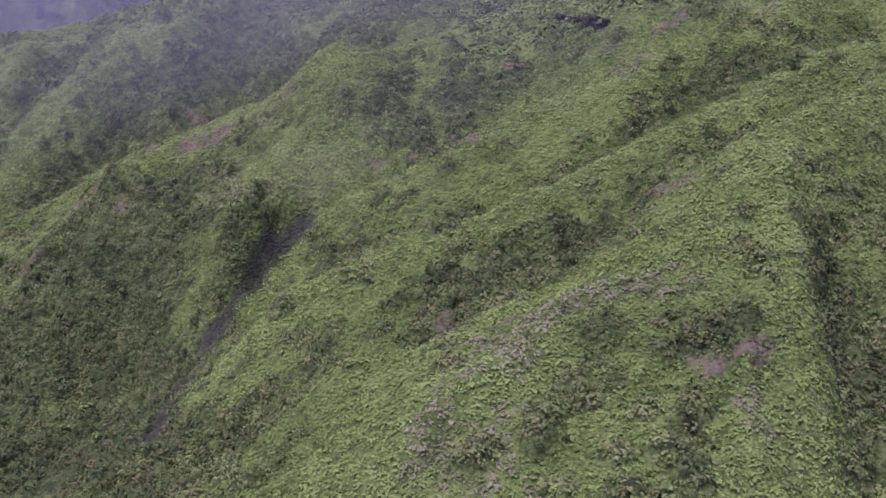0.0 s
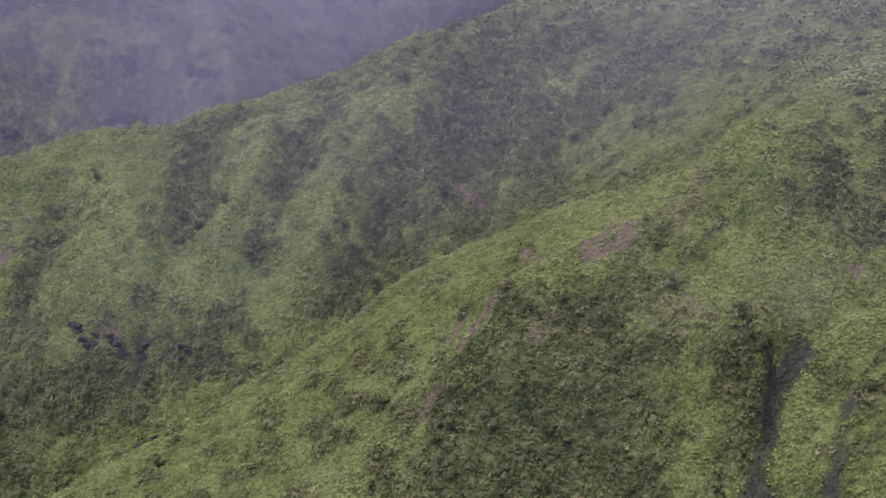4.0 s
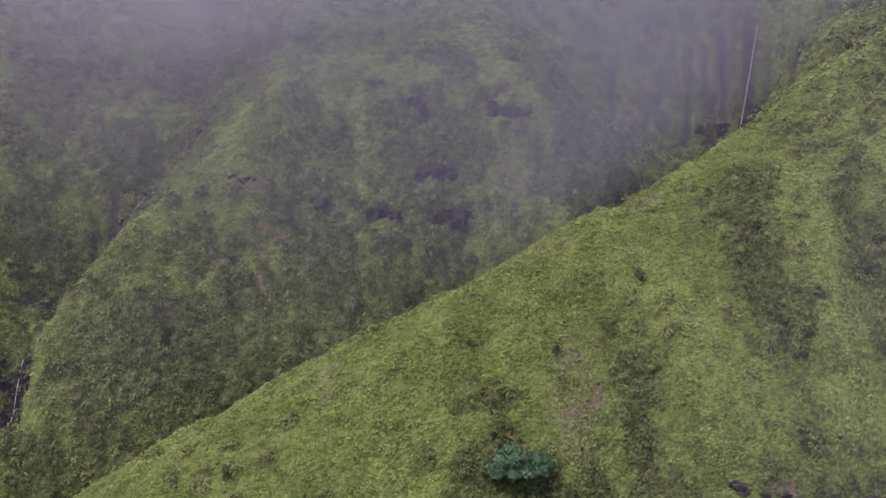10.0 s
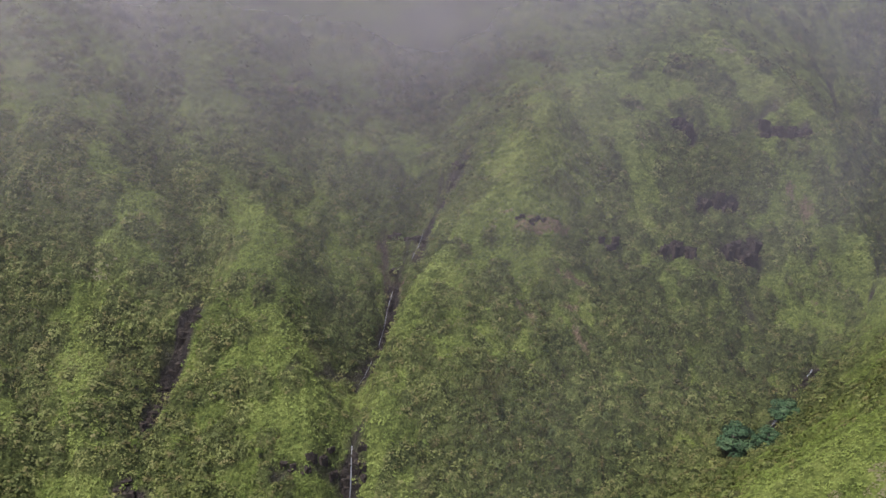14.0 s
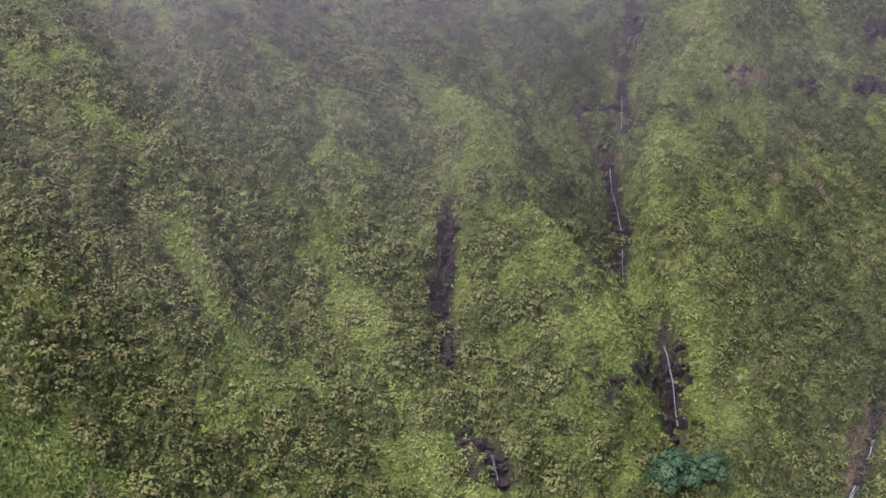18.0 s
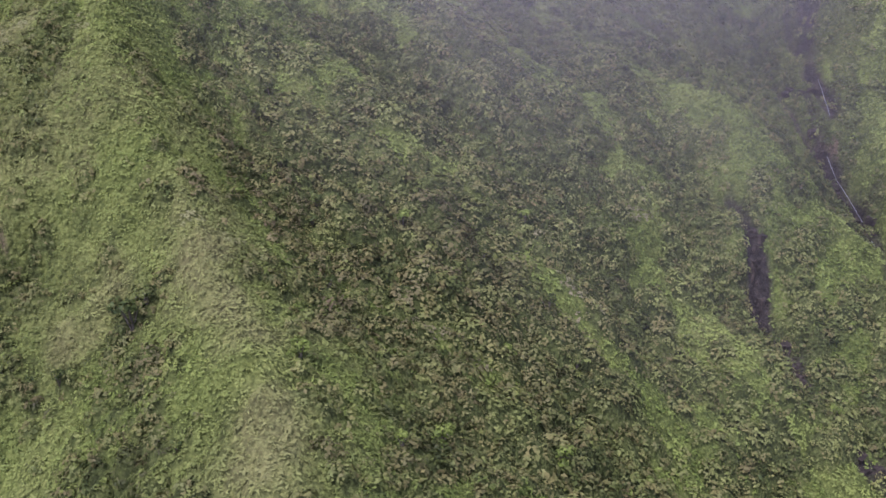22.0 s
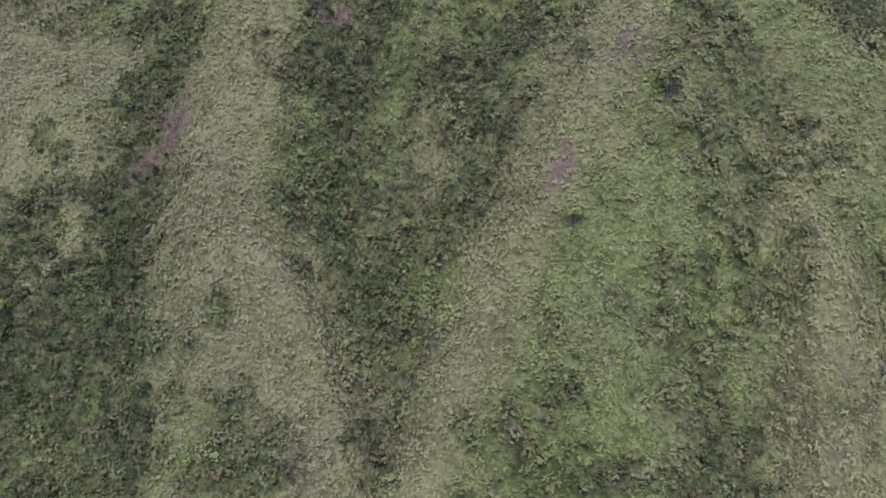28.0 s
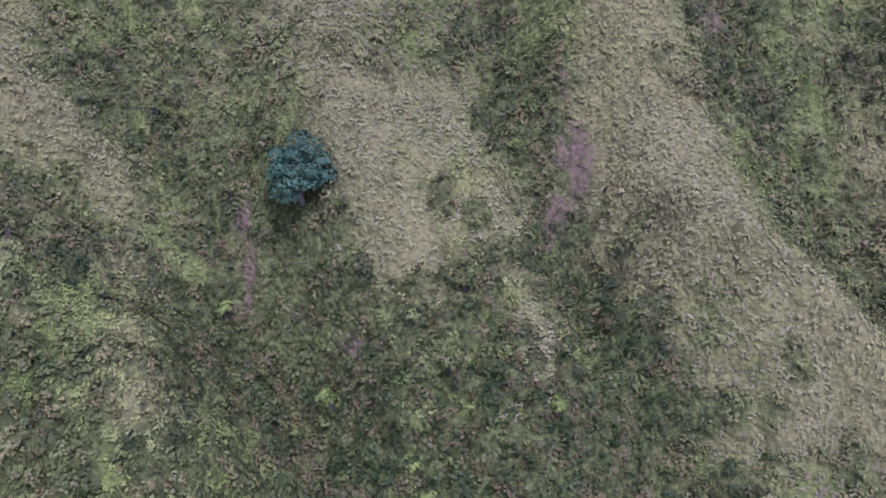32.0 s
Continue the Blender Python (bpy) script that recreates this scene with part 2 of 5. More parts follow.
# ---- the lie of the land: crest lines, gullies between them, and the wider reaches ----
CRESTS, GULLIES, REACHES = [], [], []
CRESTS.append(((110, 225, 300), (66, 190, 282), (55, 178, 271), (42, 170, 262), (29, 172, 246), (17, 164, 247), (3, 156, 238.5), (-8, 154, 236.5)))
CRESTS.append(((48, 165, 262.5), (26, 150, 253), (19, 138, 248), (11, 128, 246), (-3, 112, 235), (-20, 90, 215)))
CRESTS.append(((66, 187, 279), (63, 157, 269), (59, 135, 261), (54, 110, 249.5), (50, 80, 236.5), (45, 40, 215)))
CRESTS.append(((125, 262, 312), (98, 244, 297), (74, 232, 282), (54, 221, 273.5), (37, 215, 262.5), (21, 212, 255.5), (5, 207, 244), (-11, 206, 239), (-25, 203, 230), (-33, 190, 216.5)))
CRESTS.append(((120, 288, 318), (90, 271, 307.5), (62, 254, 290), (46, 255, 278.5), (25, 260, 270), (12, 256, 263), (-5, 247, 252), (-18, 243, 243.5), (-31, 236, 223), (-38, 220, 214.5)))
CRESTS.append(((75, 392, 312), (38, 362, 297.5), (14, 338, 288), (-8, 318, 277.5), (-28, 303, 268), (-42, 303, 259.5), (-55, 312, 252), (-71, 332, 240), (-92, 338, 227.5), (-108, 334, 218.5), (-124, 322, 208.5), (-139, 311, 199), (-154, 304, 192), (-171, 296, 181.5), (-190, 275, 172.5)))
CRESTS.append(((-28, 292, 279.5), (-48, 288, 255.5), (-69, 282, 244.5), (-85, 276, 236.5), (-97, 271, 218.5), (-108, 262, 207.5), (-120, 245, 189)))
CRESTS.append(((-48, 508, 309), (-70, 500, 298), (-92, 493, 287), (-114, 482, 276.5), (-136, 468, 265.5), (-158, 452, 256.5), (-180, 432, 250), (-202, 413, 245), (-224, 398, 239), (-246, 387, 232), (-268, 381, 223.5), (-290, 380, 212.5), (-312, 376, 201), (-335, 372, 190), (-365, 365, 172)))
CRESTS.append(((-150, 430, 252.5), (-158, 395, 253.5), (-162, 372, 231.5), (-165, 352, 221), (-169, 338, 207.5)))
CRESTS.append(((-112, 432, 272.5), (-121, 400, 255), (-130, 370, 237.5), (-137, 345, 218.5), (-140, 332, 208)))
CRESTS.append(((-215, 395, 240), (-206, 379, 231), (-200, 362, 223), (-203, 340, 214.5), (-206, 325, 196)))
CRESTS.append(((-250, 384, 231.5), (-237, 368, 226.5), (-232, 349, 212.5), (-236, 333, 205), (-240, 318, 188)))
CRESTS.append(((-296, 370, 210), (-284, 352, 212.5), (-274, 335, 191.5), (-268, 322, 191)))
CRESTS.append(((-280, 590, 268), (-308, 564, 262.5), (-325, 541, 244.5), (-348, 528, 226), (-362, 518, 214.5), (-374, 500, 203), (-384, 480, 194), (-386, 458, 184.5), (-380, 440, 171)))
CRESTS.append(((-437, 650, 291), (-445, 577, 256.5), (-440, 552, 245.5), (-422, 537, 229), (-416, 526, 230.5), (-412, 509, 221.5), (-411, 488, 203.5), (-404, 472, 194.5), (-404, 456, 182)))
CRESTS.append(((-471, 620, 280), (-468, 548, 250), (-461, 515, 230), (-466, 491, 206.5), (-469, 464, 197.5), (-463, 448, 182.5), (-460, 430, 168)))
CRESTS.append(((-505, 590, 276), (-490, 535, 253), (-499, 493, 222), (-502, 468, 210), (-508, 445, 197)))
CRESTS.append(((-275, 600, 266), (-274, 570, 255.5), (-277, 540, 220.5), (-266, 518, 207.5), (-251, 500, 181.5)))
CRESTS.append(((-230, 630, 290.5), (-214, 595, 270), (-201, 567, 258.5), (-186, 545, 219), (-196, 515, 204)))
CRESTS.append(((-550, 590, 296), (-562, 550, 282), (-571, 528, 277.5), (-572, 508, 267), (-573, 496, 262), (-574, 483, 256.5), (-576, 465, 250.5), (-578, 449, 254.5), (-585, 435, 251), (-596, 415, 243), (-615, 390, 225)))
CRESTS.append(((-520, 540, 258.5), (-514, 518, 245.5), (-508, 502, 229), (-501, 492, 220.5), (-496, 482, 210), (-489, 470, 202), (-480, 458, 192.5)))
CRESTS.append(((-562, 551, 282), (-582, 551, 276), (-589, 548, 274.5), (-598, 548, 270), (-607, 549, 265.5), (-618, 551, 256), (-628, 551, 252), (-644, 550, 245), (-665, 545, 228.5)))
CRESTS.append(((-590, 522, 262.5), (-603, 515, 260), (-613, 513, 249), (-623, 507, 239), (-640, 498, 228.5)))
CRESTS.append(((-578, 505, 263.5), (-585, 490, 247), (-595, 486, 241), (-606, 474, 232.5), (-625, 460, 219.5)))
CRESTS.append(((-572, 625, 287.5), (-590, 610, 283), (-605, 605, 267), (-621, 594, 263.5), (-629, 583, 258.5), (-636, 571, 246.5), (-645, 560, 242.5), (-660, 548, 227)))
CRESTS.append(((-575, 660, 288), (-592, 648, 276.5), (-603, 650, 281), (-620, 641, 268), (-632, 631, 255.5), (-651, 630, 246), (-672, 626, 233)))
CRESTS.append(((-590, 712, 296), (-621, 689, 277), (-626, 674, 264.5), (-641, 666, 256.5), (-656, 658, 260), (-680, 648, 244)))
GULLIES.append(((105, 195, 284), (74, 168, 270), (66, 146, 260), (64, 125, 252.5), (62, 100, 243), (62, 60, 222.5)))
GULLIES.append(((105, 235, 292), (85, 226, 283), (66, 216, 274), (50, 204, 273.5), (38, 194, 257), (26, 184, 250.5), (15, 176, 248.5), (2, 166, 232), (-10, 162, 231), (-26, 158, 217), (-45, 150, 204)))
GULLIES.append(((115, 262, 305), (84, 249, 297), (59, 238, 278.5), (42, 231, 268), (27, 224, 258.5), (13, 220, 251), (-3, 219, 245), (-20, 221, 231.5), (-34, 214, 220)))
GULLIES.append(((70, 290, 304), (42, 280, 295.5), (24, 270, 267), (4, 255, 255), (-16, 247, 244.5), (-28, 242, 239), (-36, 238, 243), (-40, 228, 230.5), (-46, 215, 213), (-52, 200, 206.5), (-60, 180, 197), (-70, 150, 188)))
GULLIES.append(((5, 450, 297), (-23, 422, 280.5), (-48, 403, 258.5), (-65, 390, 240), (-84, 368, 229.5), (-105, 350, 216), (-120, 332, 208), (-130, 324, 201), (-147, 314, 193), (-157, 308, 186), (-170, 302, 177), (-190, 292, 170), (-215, 280, 164.5)))
GULLIES.append(((-180, 384, 244.5), (-179, 374, 232), (-176, 362, 227), (-178, 345, 218), (-182, 328, 206)))
GULLIES.append(((-143, 398, 246), (-146, 388, 245), (-150, 364, 225.5), (-155, 346, 217.5), (-160, 332, 205.5)))
GULLIES.append(((-80, 440, 269), (-105, 400, 255.5), (-115, 370, 227), (-122, 345, 217.5), (-128, 332, 206.5)))
GULLIES.append(((-221, 380, 231.5), (-219, 372, 222), (-216, 352, 215), (-219, 335, 200.5), (-222, 318, 183.5)))
GULLIES.append(((-260, 364, 230.5), (-256, 358, 216.5), (-250, 345, 209), (-250, 330, 203.5), (-254, 318, 190)))
GULLIES.append(((-257, 331, 207), (-236, 330, 189.5), (-205, 329, 201), (-187, 327, 201.5), (-167, 325, 196.5), (-154, 316, 193)))
GULLIES.append(((-262, 321, 187.5), (-236, 319, 184), (-210, 318, 193), (-187, 316, 180), (-172, 310, 184)))
REACHES.append(((-300, 320, 181), (-262, 302, 172), (-225, 300, 172), (-195, 298, 174)))
GULLIES.append(((-335, 640, 289), (-347, 590, 247), (-352, 568, 246), (-360, 554, 224), (-370, 539, 222.5), (-375, 520, 202.5), (-380, 500, 191), (-388, 478, 181), (-392.3, 461.5, 178.5)))
GULLIES.append(((-394.5, 451.5, 158.5), (-396, 445, 157), (-397, 430, 168)))
GULLIES.append(((-464, 600, 266.5), (-444, 530, 233.5), (-436, 512, 212.5), (-441, 492, 213.5), (-444, 484, 194.5), (-450, 467, 190), (-447, 449, 179.5), (-445, 440, 181)))
GULLIES.append(((-515, 570, 267.5), (-497, 518, 237.5), (-491, 488, 209.5), (-483, 472, 198), (-478, 452, 186), (-477, 430, 173)))
GULLIES.append(((-297, 575, 255.5), (-299, 545, 236.5), (-303, 526, 212.5), (-300, 502, 200), (-297, 478, 177)))
GULLIES.append(((-232, 555, 227.5), (-240, 540, 212), (-235, 520, 186), (-228, 503, 178.5)))
GULLIES.append(((-160, 575, 235), (-170, 545, 215), (-185, 520, 198.5)))
GULLIES.append(((-105, 610, 216), (-140, 575, 205), (-180, 535, 195), (-215, 508, 182), (-243, 484, 176.5), (-270, 462, 168.5), (-310, 444, 160), (-346, 432, 153.5), (-385, 418, 145), (-430, 395, 138), (-500, 350, 130)))
REACHES.append(((-40, 640, 232), (-76, 648, 220), (-110, 650, 225)))
REACHES.append(((-20, 660, 300), (-58, 674, 296.5), (-100, 690, 300)))
GULLIES.append(((-485, 540, 259), (-481, 516, 234.5), (-481, 499, 224), (-486, 485, 206.5), (-488, 472, 200.5), (-480, 455, 194.5)))
GULLIES.append(((-545, 545, 265), (-535, 516, 250), (-530, 496, 239.5), (-526, 478, 230.5), (-520, 462, 215.5), (-512, 446, 203), (-505, 425, 188)))
GULLIES.append(((-552, 520, 258), (-553, 495, 248), (-554, 475, 243), (-556, 458, 242), (-562, 440, 239.5), (-570, 420, 244.5)))
GULLIES.append(((-580, 532, 273), (-591, 527, 266.5), (-601, 522, 253.5), (-614, 521, 246.5), (-624, 517, 238.5), (-634, 511, 237)))
GULLIES.append(((-594, 506, 247), (-601, 503, 247), (-608, 493, 240.5), (-618, 482, 235)))
GULLIES.append(((-575, 573, 273), (-596, 562, 274.5), (-606, 560, 258), (-617, 563, 254), (-630, 560, 243.5), (-646, 554, 239)))
GULLIES.append(((-570, 600, 280), (-586, 592, 273), (-600, 586, 264), (-611, 577, 253), (-621, 570, 246), (-634, 563, 244.5)))
GULLIES.append(((-578, 635, 279.5), (-600, 622, 267.5), (-609, 616, 265), (-623, 611, 250.5), (-636, 605, 254.5), (-648, 597, 241.5), (-670, 585, 231)))
GULLIES.append(((-600, 680, 280.5), (-617, 668, 264), (-625, 660, 257), (-635, 654, 245), (-645, 644, 241), (-660, 640, 239), (-680, 636, 225)))
CRESTS.append(((-605, 633, 266), (-618, 626, 265.5), (-632, 616, 250.5), (-648, 615, 252), (-668, 610, 239.5)))
GULLIES.append(((-80, 262, 228), (-63, 231, 197), (-72, 205, 183), (-95, 180, 179)))
REACHES.append(((-1000, 780, 400), (-700, 800, 370), (-520, 720, 330), (-350, 740, 350), (-180, 740, 350), (-40, 740, 350), (120, 640, 360), (230, 480, 370), (320, 330, 380), (330, 150, 330), (260, 0, 260)))
REACHES.append(((120, 520, 330), (60, 470, 318), (-20, 560, 310), (-60, 600, 290)))
REACHES.append(((160, -60, 200), (30, -60, 178), (-120, 60, 165), (-220, 180, 160), (-350, 240, 140), (-480, 280, 130), (-600, 330, 165), (-700, 420, 185), (-730, 540, 195), (-740, 640, 205), (-700, 720, 240), (-800, 800, 300)))

# what grows or lies bare along a line of the plan, and its half width in metres:
# shrub strips, earth slips, faded fern, small spurs, dark creases of wet rock, and fern gone brown
SHRUBBY, SLIPS, FADED, SPURS, GASHES, PARCHED = [], [], [], [], [], []
SHRUBBY.append((5, ((10, 194), (21, 191), (32, 195))))
SHRUBBY.append((6, ((25, 137), (29, 132))))
SHRUBBY.append((5, ((19, 122), (24, 125))))
SHRUBBY.append((6, ((68, 168), (67, 152), (66, 139), (65, 125))))
SHRUBBY.append((4, ((41, 116), (42, 107))))
SHRUBBY.append((3, ((1, 152), (8, 179), (18, 176))))
SHRUBBY.append((5, ((58, 245), (67, 246), (84, 246))))
SHRUBBY.append((4, ((-8, 270), (1, 262), (11, 240))))
SHRUBBY.append((14, ((-56, 186), (-42, 165))))
SHRUBBY.append((13, ((-95, 246), (-74, 240), (-63, 240))))
SHRUBBY.append((4, ((43, 133), (39, 139))))
SHRUBBY.append((4, ((31, 139), (27, 140))))
SHRUBBY.append((6, ((15, 190), (25, 183), (31, 189))))
SHRUBBY.append((5, ((23, 139), (27, 135))))
SHRUBBY.append((5, ((33, 267), (42, 259), (57, 255))))
SHRUBBY.append((6, ((70, 260), (85, 264))))
SHRUBBY.append((5, ((-20, 236), (-13, 231))))
SHRUBBY.append((4, ((-2, 273), (6, 271), (20, 278))))
SHRUBBY.append((6, ((-7, 297), (10, 311))))
SHRUBBY.append((12, ((-89, 251), (-69, 249), (-53, 241))))
SHRUBBY.append((10, ((-100, 241), (-75, 239))))
SHRUBBY.append((4, ((-183, 381), (-173, 367))))
SHRUBBY.append((5, ((-162, 349), (-152, 350))))
SHRUBBY.append((4, ((-143, 381), (-147, 378))))
SHRUBBY.append((6, ((-104, 362), (-95, 374))))
SHRUBBY.append((6, ((-94, 400), (-69, 405))))
SHRUBBY.append((8, ((-65, 424), (-40, 424))))
SHRUBBY.append((4, ((-130, 349), (-114, 352))))
SHRUBBY.append((5, ((-138, 263), (-126, 269))))
SHRUBBY.append((5, ((-15, 270), (-4, 293))))
SHRUBBY.append((5, ((8, 280), (7, 301))))
SHRUBBY.append((3, ((-36, 221), (-28, 228), (-23, 234))))
SHRUBBY.append((5, ((26, 324), (31, 307))))
SHRUBBY.append((3, ((-179, 397), (-180, 384))))
SHRUBBY.append((4, ((-182, 384), (-177, 378))))
SHRUBBY.append((4, ((-175, 370), (-174, 360))))
SHRUBBY.append((3, ((-207, 375), (-204, 364), (-210, 362))))
SHRUBBY.append((4, ((-217, 358), (-208, 355))))
SHRUBBY.append((3, ((-219, 340), (-223, 334))))
SHRUBBY.append((4, ((-148, 397), (-144, 380), (-147, 376))))
SHRUBBY.append((4, ((-161, 348), (-152, 352), (-145, 360))))
SHRUBBY.append((4, ((-119, 400), (-114, 392))))
SHRUBBY.append((3, ((-136, 353), (-133, 347))))
SHRUBBY.append((7, ((-128, 345), (-113, 363), (-102, 369), (-93, 377))))
SHRUBBY.append((8, ((-86, 398), (-64, 403), (-61, 394))))
SHRUBBY.append((6, ((-63, 370), (-46, 366))))
SHRUBBY.append((4, ((-125, 336), (-132, 332))))
SHRUBBY.append((5, ((-98, 408), (-93, 391))))
SHRUBBY.append((10, ((-60, 419), (-36, 421), (-12, 443))))
SHRUBBY.append((8, ((-81, 442), (-57, 456), (-36, 455))))
SHRUBBY.append((8, ((-181, 316), (-171, 317), (-161, 324))))
SHRUBBY.append((6, ((-248, 331), (-252, 332))))
SHRUBBY.append((5, ((-239, 323), (-233, 320))))
SHRUBBY.append((12, ((-85, 259), (-68, 256), (-62, 245))))
SHRUBBY.append((10, ((-94, 253), (-75, 249))))
SHRUBBY.append((3.5, ((-177, 392), (-177, 381))))
SHRUBBY.append((3.5, ((-173, 371), (-173, 361))))
SHRUBBY.append((3.5, ((-216, 359), (-211, 352), (-213, 347))))
SHRUBBY.append((3, ((-144, 385), (-140, 380))))
SHRUBBY.append((3.5, ((-159, 348), (-153, 347))))
SHRUBBY.append((3, ((-121, 408), (-122, 393))))
SHRUBBY.append((2, ((-197, 370), (-189, 374))))
SHRUBBY.append((3, ((-261, 347), (-250, 351))))
SHRUBBY.append((3, ((-239, 323), (-231, 322))))
SHRUBBY.append((4, ((-226, 321), (-220, 329))))
SHRUBBY.append((4, ((-112, 371), (-106, 364), (-101, 351))))
SHRUBBY.append((6, ((-88, 425), (-76, 418), (-60, 419))))
SHRUBBY.append((3.5, ((-168, 407), (-175, 384), (-176, 370), (-178, 360))))
SHRUBBY.append((3.5, ((-206, 375), (-207, 367), (-215, 359), (-216, 348), (-219, 341))))
SHRUBBY.append((2, ((-248, 355), (-247, 353))))
SHRUBBY.append((2, ((-222, 372), (-226, 358))))
SHRUBBY.append((4, ((-297, 513), (-290, 494))))
SHRUBBY.append((6, ((-261, 492), (-236, 506))))
SHRUBBY.append((7, ((-350, 460), (-322, 474), (-304, 464))))
SHRUBBY.append((4, ((-362, 463), (-354, 472))))
SHRUBBY.append((7, ((-180, 566), (-160, 565))))
SHRUBBY.append((5, ((-378, 481), (-372, 471))))
SHRUBBY.append((4, ((-385, 512), (-377, 500), (-387, 496))))
SHRUBBY.append((4, ((-404, 534), (-399, 531))))
SHRUBBY.append((5, ((-487, 479), (-483, 471))))
SHRUBBY.append((4, ((-393, 513), (-400, 488), (-396, 488))))
SHRUBBY.append((7, ((-357, 469), (-345, 471), (-318, 468))))
SHRUBBY.append((9, ((-198, 549), (-176, 551))))
SHRUBBY.append((4, ((-441, 527), (-429, 521))))
SHRUBBY.append((7, ((-378, 572), (-371, 556), (-360, 560))))
SHRUBBY.append((5, ((-298, 532), (-293, 523))))
SHRUBBY.append((6, ((-281, 534), (-268, 544))))
SHRUBBY.append((4, ((-490, 480), (-485, 475), (-480, 462))))
SHRUBBY.append((5, ((-506, 504), (-499, 510))))
SHRUBBY.append((3, ((-505, 533), (-503, 524))))
SHRUBBY.append((3, ((-435, 519), (-430, 506))))
SHRUBBY.append((4, ((-460, 567), (-455, 539))))
SHRUBBY.append((3.5, ((-405, 526), (-401, 512))))
SHRUBBY.append((4, ((-383, 571), (-372, 558))))
SHRUBBY.append((4, ((-410, 492), (-400, 491), (-391, 494))))
SHRUBBY.append((6, ((-356, 459), (-330, 458), (-306, 454))))
SHRUBBY.append((5, ((-329, 483), (-317, 477))))
SHRUBBY.append((4, ((-514, 435), (-507, 429))))
SHRUBBY.append((4, ((-425, 570), (-420, 554))))
SHRUBBY.append((5, ((-333, 500), (-322, 504))))
SHRUBBY.append((3.5, ((-488, 481), (-485, 470), (-481, 469))))
SHRUBBY.append((4, ((-508, 528), (-504, 526))))
SHRUBBY.append((4, ((-444, 525), (-435, 522))))
SHRUBBY.append((4, ((-486, 488), (-479, 483))))
SHRUBBY.append((5, ((-526, 444), (-516, 447), (-505, 451))))
SHRUBBY.append((5, ((-535, 467), (-526, 472))))
SHRUBBY.append((5, ((-346, 474), (-356, 451))))
SHRUBBY.append((4, ((-358, 470), (-357, 460))))
SHRUBBY.append((6, ((-553, 502), (-542, 489), (-536, 476))))
SHRUBBY.append((6, ((-568, 477), (-561, 468))))
SHRUBBY.append((6, ((-527, 487), (-516, 473), (-507, 460))))
SHRUBBY.append((6, ((-546, 454), (-533, 450))))
SHRUBBY.append((5, ((-556, 445), (-544, 441))))
SHRUBBY.append((4, ((-499, 476), (-492, 471), (-491, 464))))
SHRUBBY.append((4, ((-482, 469), (-479, 462))))
SHRUBBY.append((4, ((-504, 510), (-501, 508))))
SHRUBBY.append((5, ((-520, 529), (-504, 529))))
SHRUBBY.append((5, ((-528, 534), (-514, 548))))
SHRUBBY.append((4, ((-466, 533), (-467, 521))))
SHRUBBY.append((1.8, ((-593, 538), (-593, 535))))
SHRUBBY.append((2.3, ((-586, 520), (-584, 516), (-582, 516))))
SHRUBBY.append((2.3, ((-592, 529), (-596, 528), (-600, 526))))
SHRUBBY.append((2, ((-597, 518), (-593, 517))))
SHRUBBY.append((2.5, ((-600, 532), (-603, 533), (-609, 532), (-611, 528), (-617, 526))))
SHRUBBY.append((2.8, ((-614, 524), (-619, 521), (-626, 520), (-632, 516))))
SHRUBBY.append((2, ((-629, 524), (-629, 523))))
SHRUBBY.append((3.2, ((-601, 503), (-603, 496), (-602, 492), (-602, 488))))
SHRUBBY.append((2.2, ((-585, 483), (-586, 479))))
SHRUBBY.append((2.2, ((-588, 470), (-592, 466))))
SHRUBBY.append((1.8, ((-593, 481), (-594, 479))))
SHRUBBY.append((1.5, ((-587, 495), (-583, 494))))
SHRUBBY.append((7, ((-613, 587), (-603, 590), (-596, 591))))
SHRUBBY.append((4, ((-625, 571), (-620, 574), (-609, 579))))
SHRUBBY.append((2.5, ((-592, 555), (-591, 551))))
SHRUBBY.append((5, ((-529, 533), (-529, 519), (-527, 501))))
SHRUBBY.append((5, ((-524, 498), (-524, 484), (-518, 474))))
SHRUBBY.append((4, ((-548, 499), (-547, 489), (-547, 482))))
SHRUBBY.append((5, ((-499, 529), (-489, 508))))
SHRUBBY.append((4.5, ((-590, 596), (-599, 593), (-607, 587), (-620, 581), (-623, 576), (-627, 571))))
SHRUBBY.append((2.5, ((-627, 582), (-620, 583))))
SHRUBBY.append((3.5, ((-618, 620), (-610, 622), (-595, 632))))
SHRUBBY.append((3.5, ((-638, 603), (-630, 611), (-621, 616))))
SHRUBBY.append((2.5, ((-593, 556), (-597, 555), (-600, 558))))
SHRUBBY.append((1.8, ((-618, 559), (-618, 555))))
SHRUBBY.append((3.5, ((-637, 562), (-642, 556), (-646, 557))))
SHRUBBY.append((2.5, ((-593, 540), (-593, 538))))
SHRUBBY.append((2.5, ((-608, 531), (-610, 528), (-615, 528), (-611, 524))))
SHRUBBY.append((2.5, ((-617, 524), (-619, 520), (-625, 521))))
SHRUBBY.append((1.8, ((-629, 525), (-628, 524))))
SHRUBBY.append((2.5, ((-584, 518), (-584, 515))))
SHRUBBY.append((2.5, ((-576, 536), (-576, 539))))
SHRUBBY.append((1.8, ((-603, 534), (-606, 537))))
SHRUBBY.append((3, ((-602, 491), (-601, 488))))
SHRUBBY.append((2.5, ((-644, 576), (-647, 568))))
SHRUBBY.append((2.5, ((-656, 587), (-649, 592))))
SHRUBBY.append((2, ((-600, 519), (-601, 523), (-599, 526))))
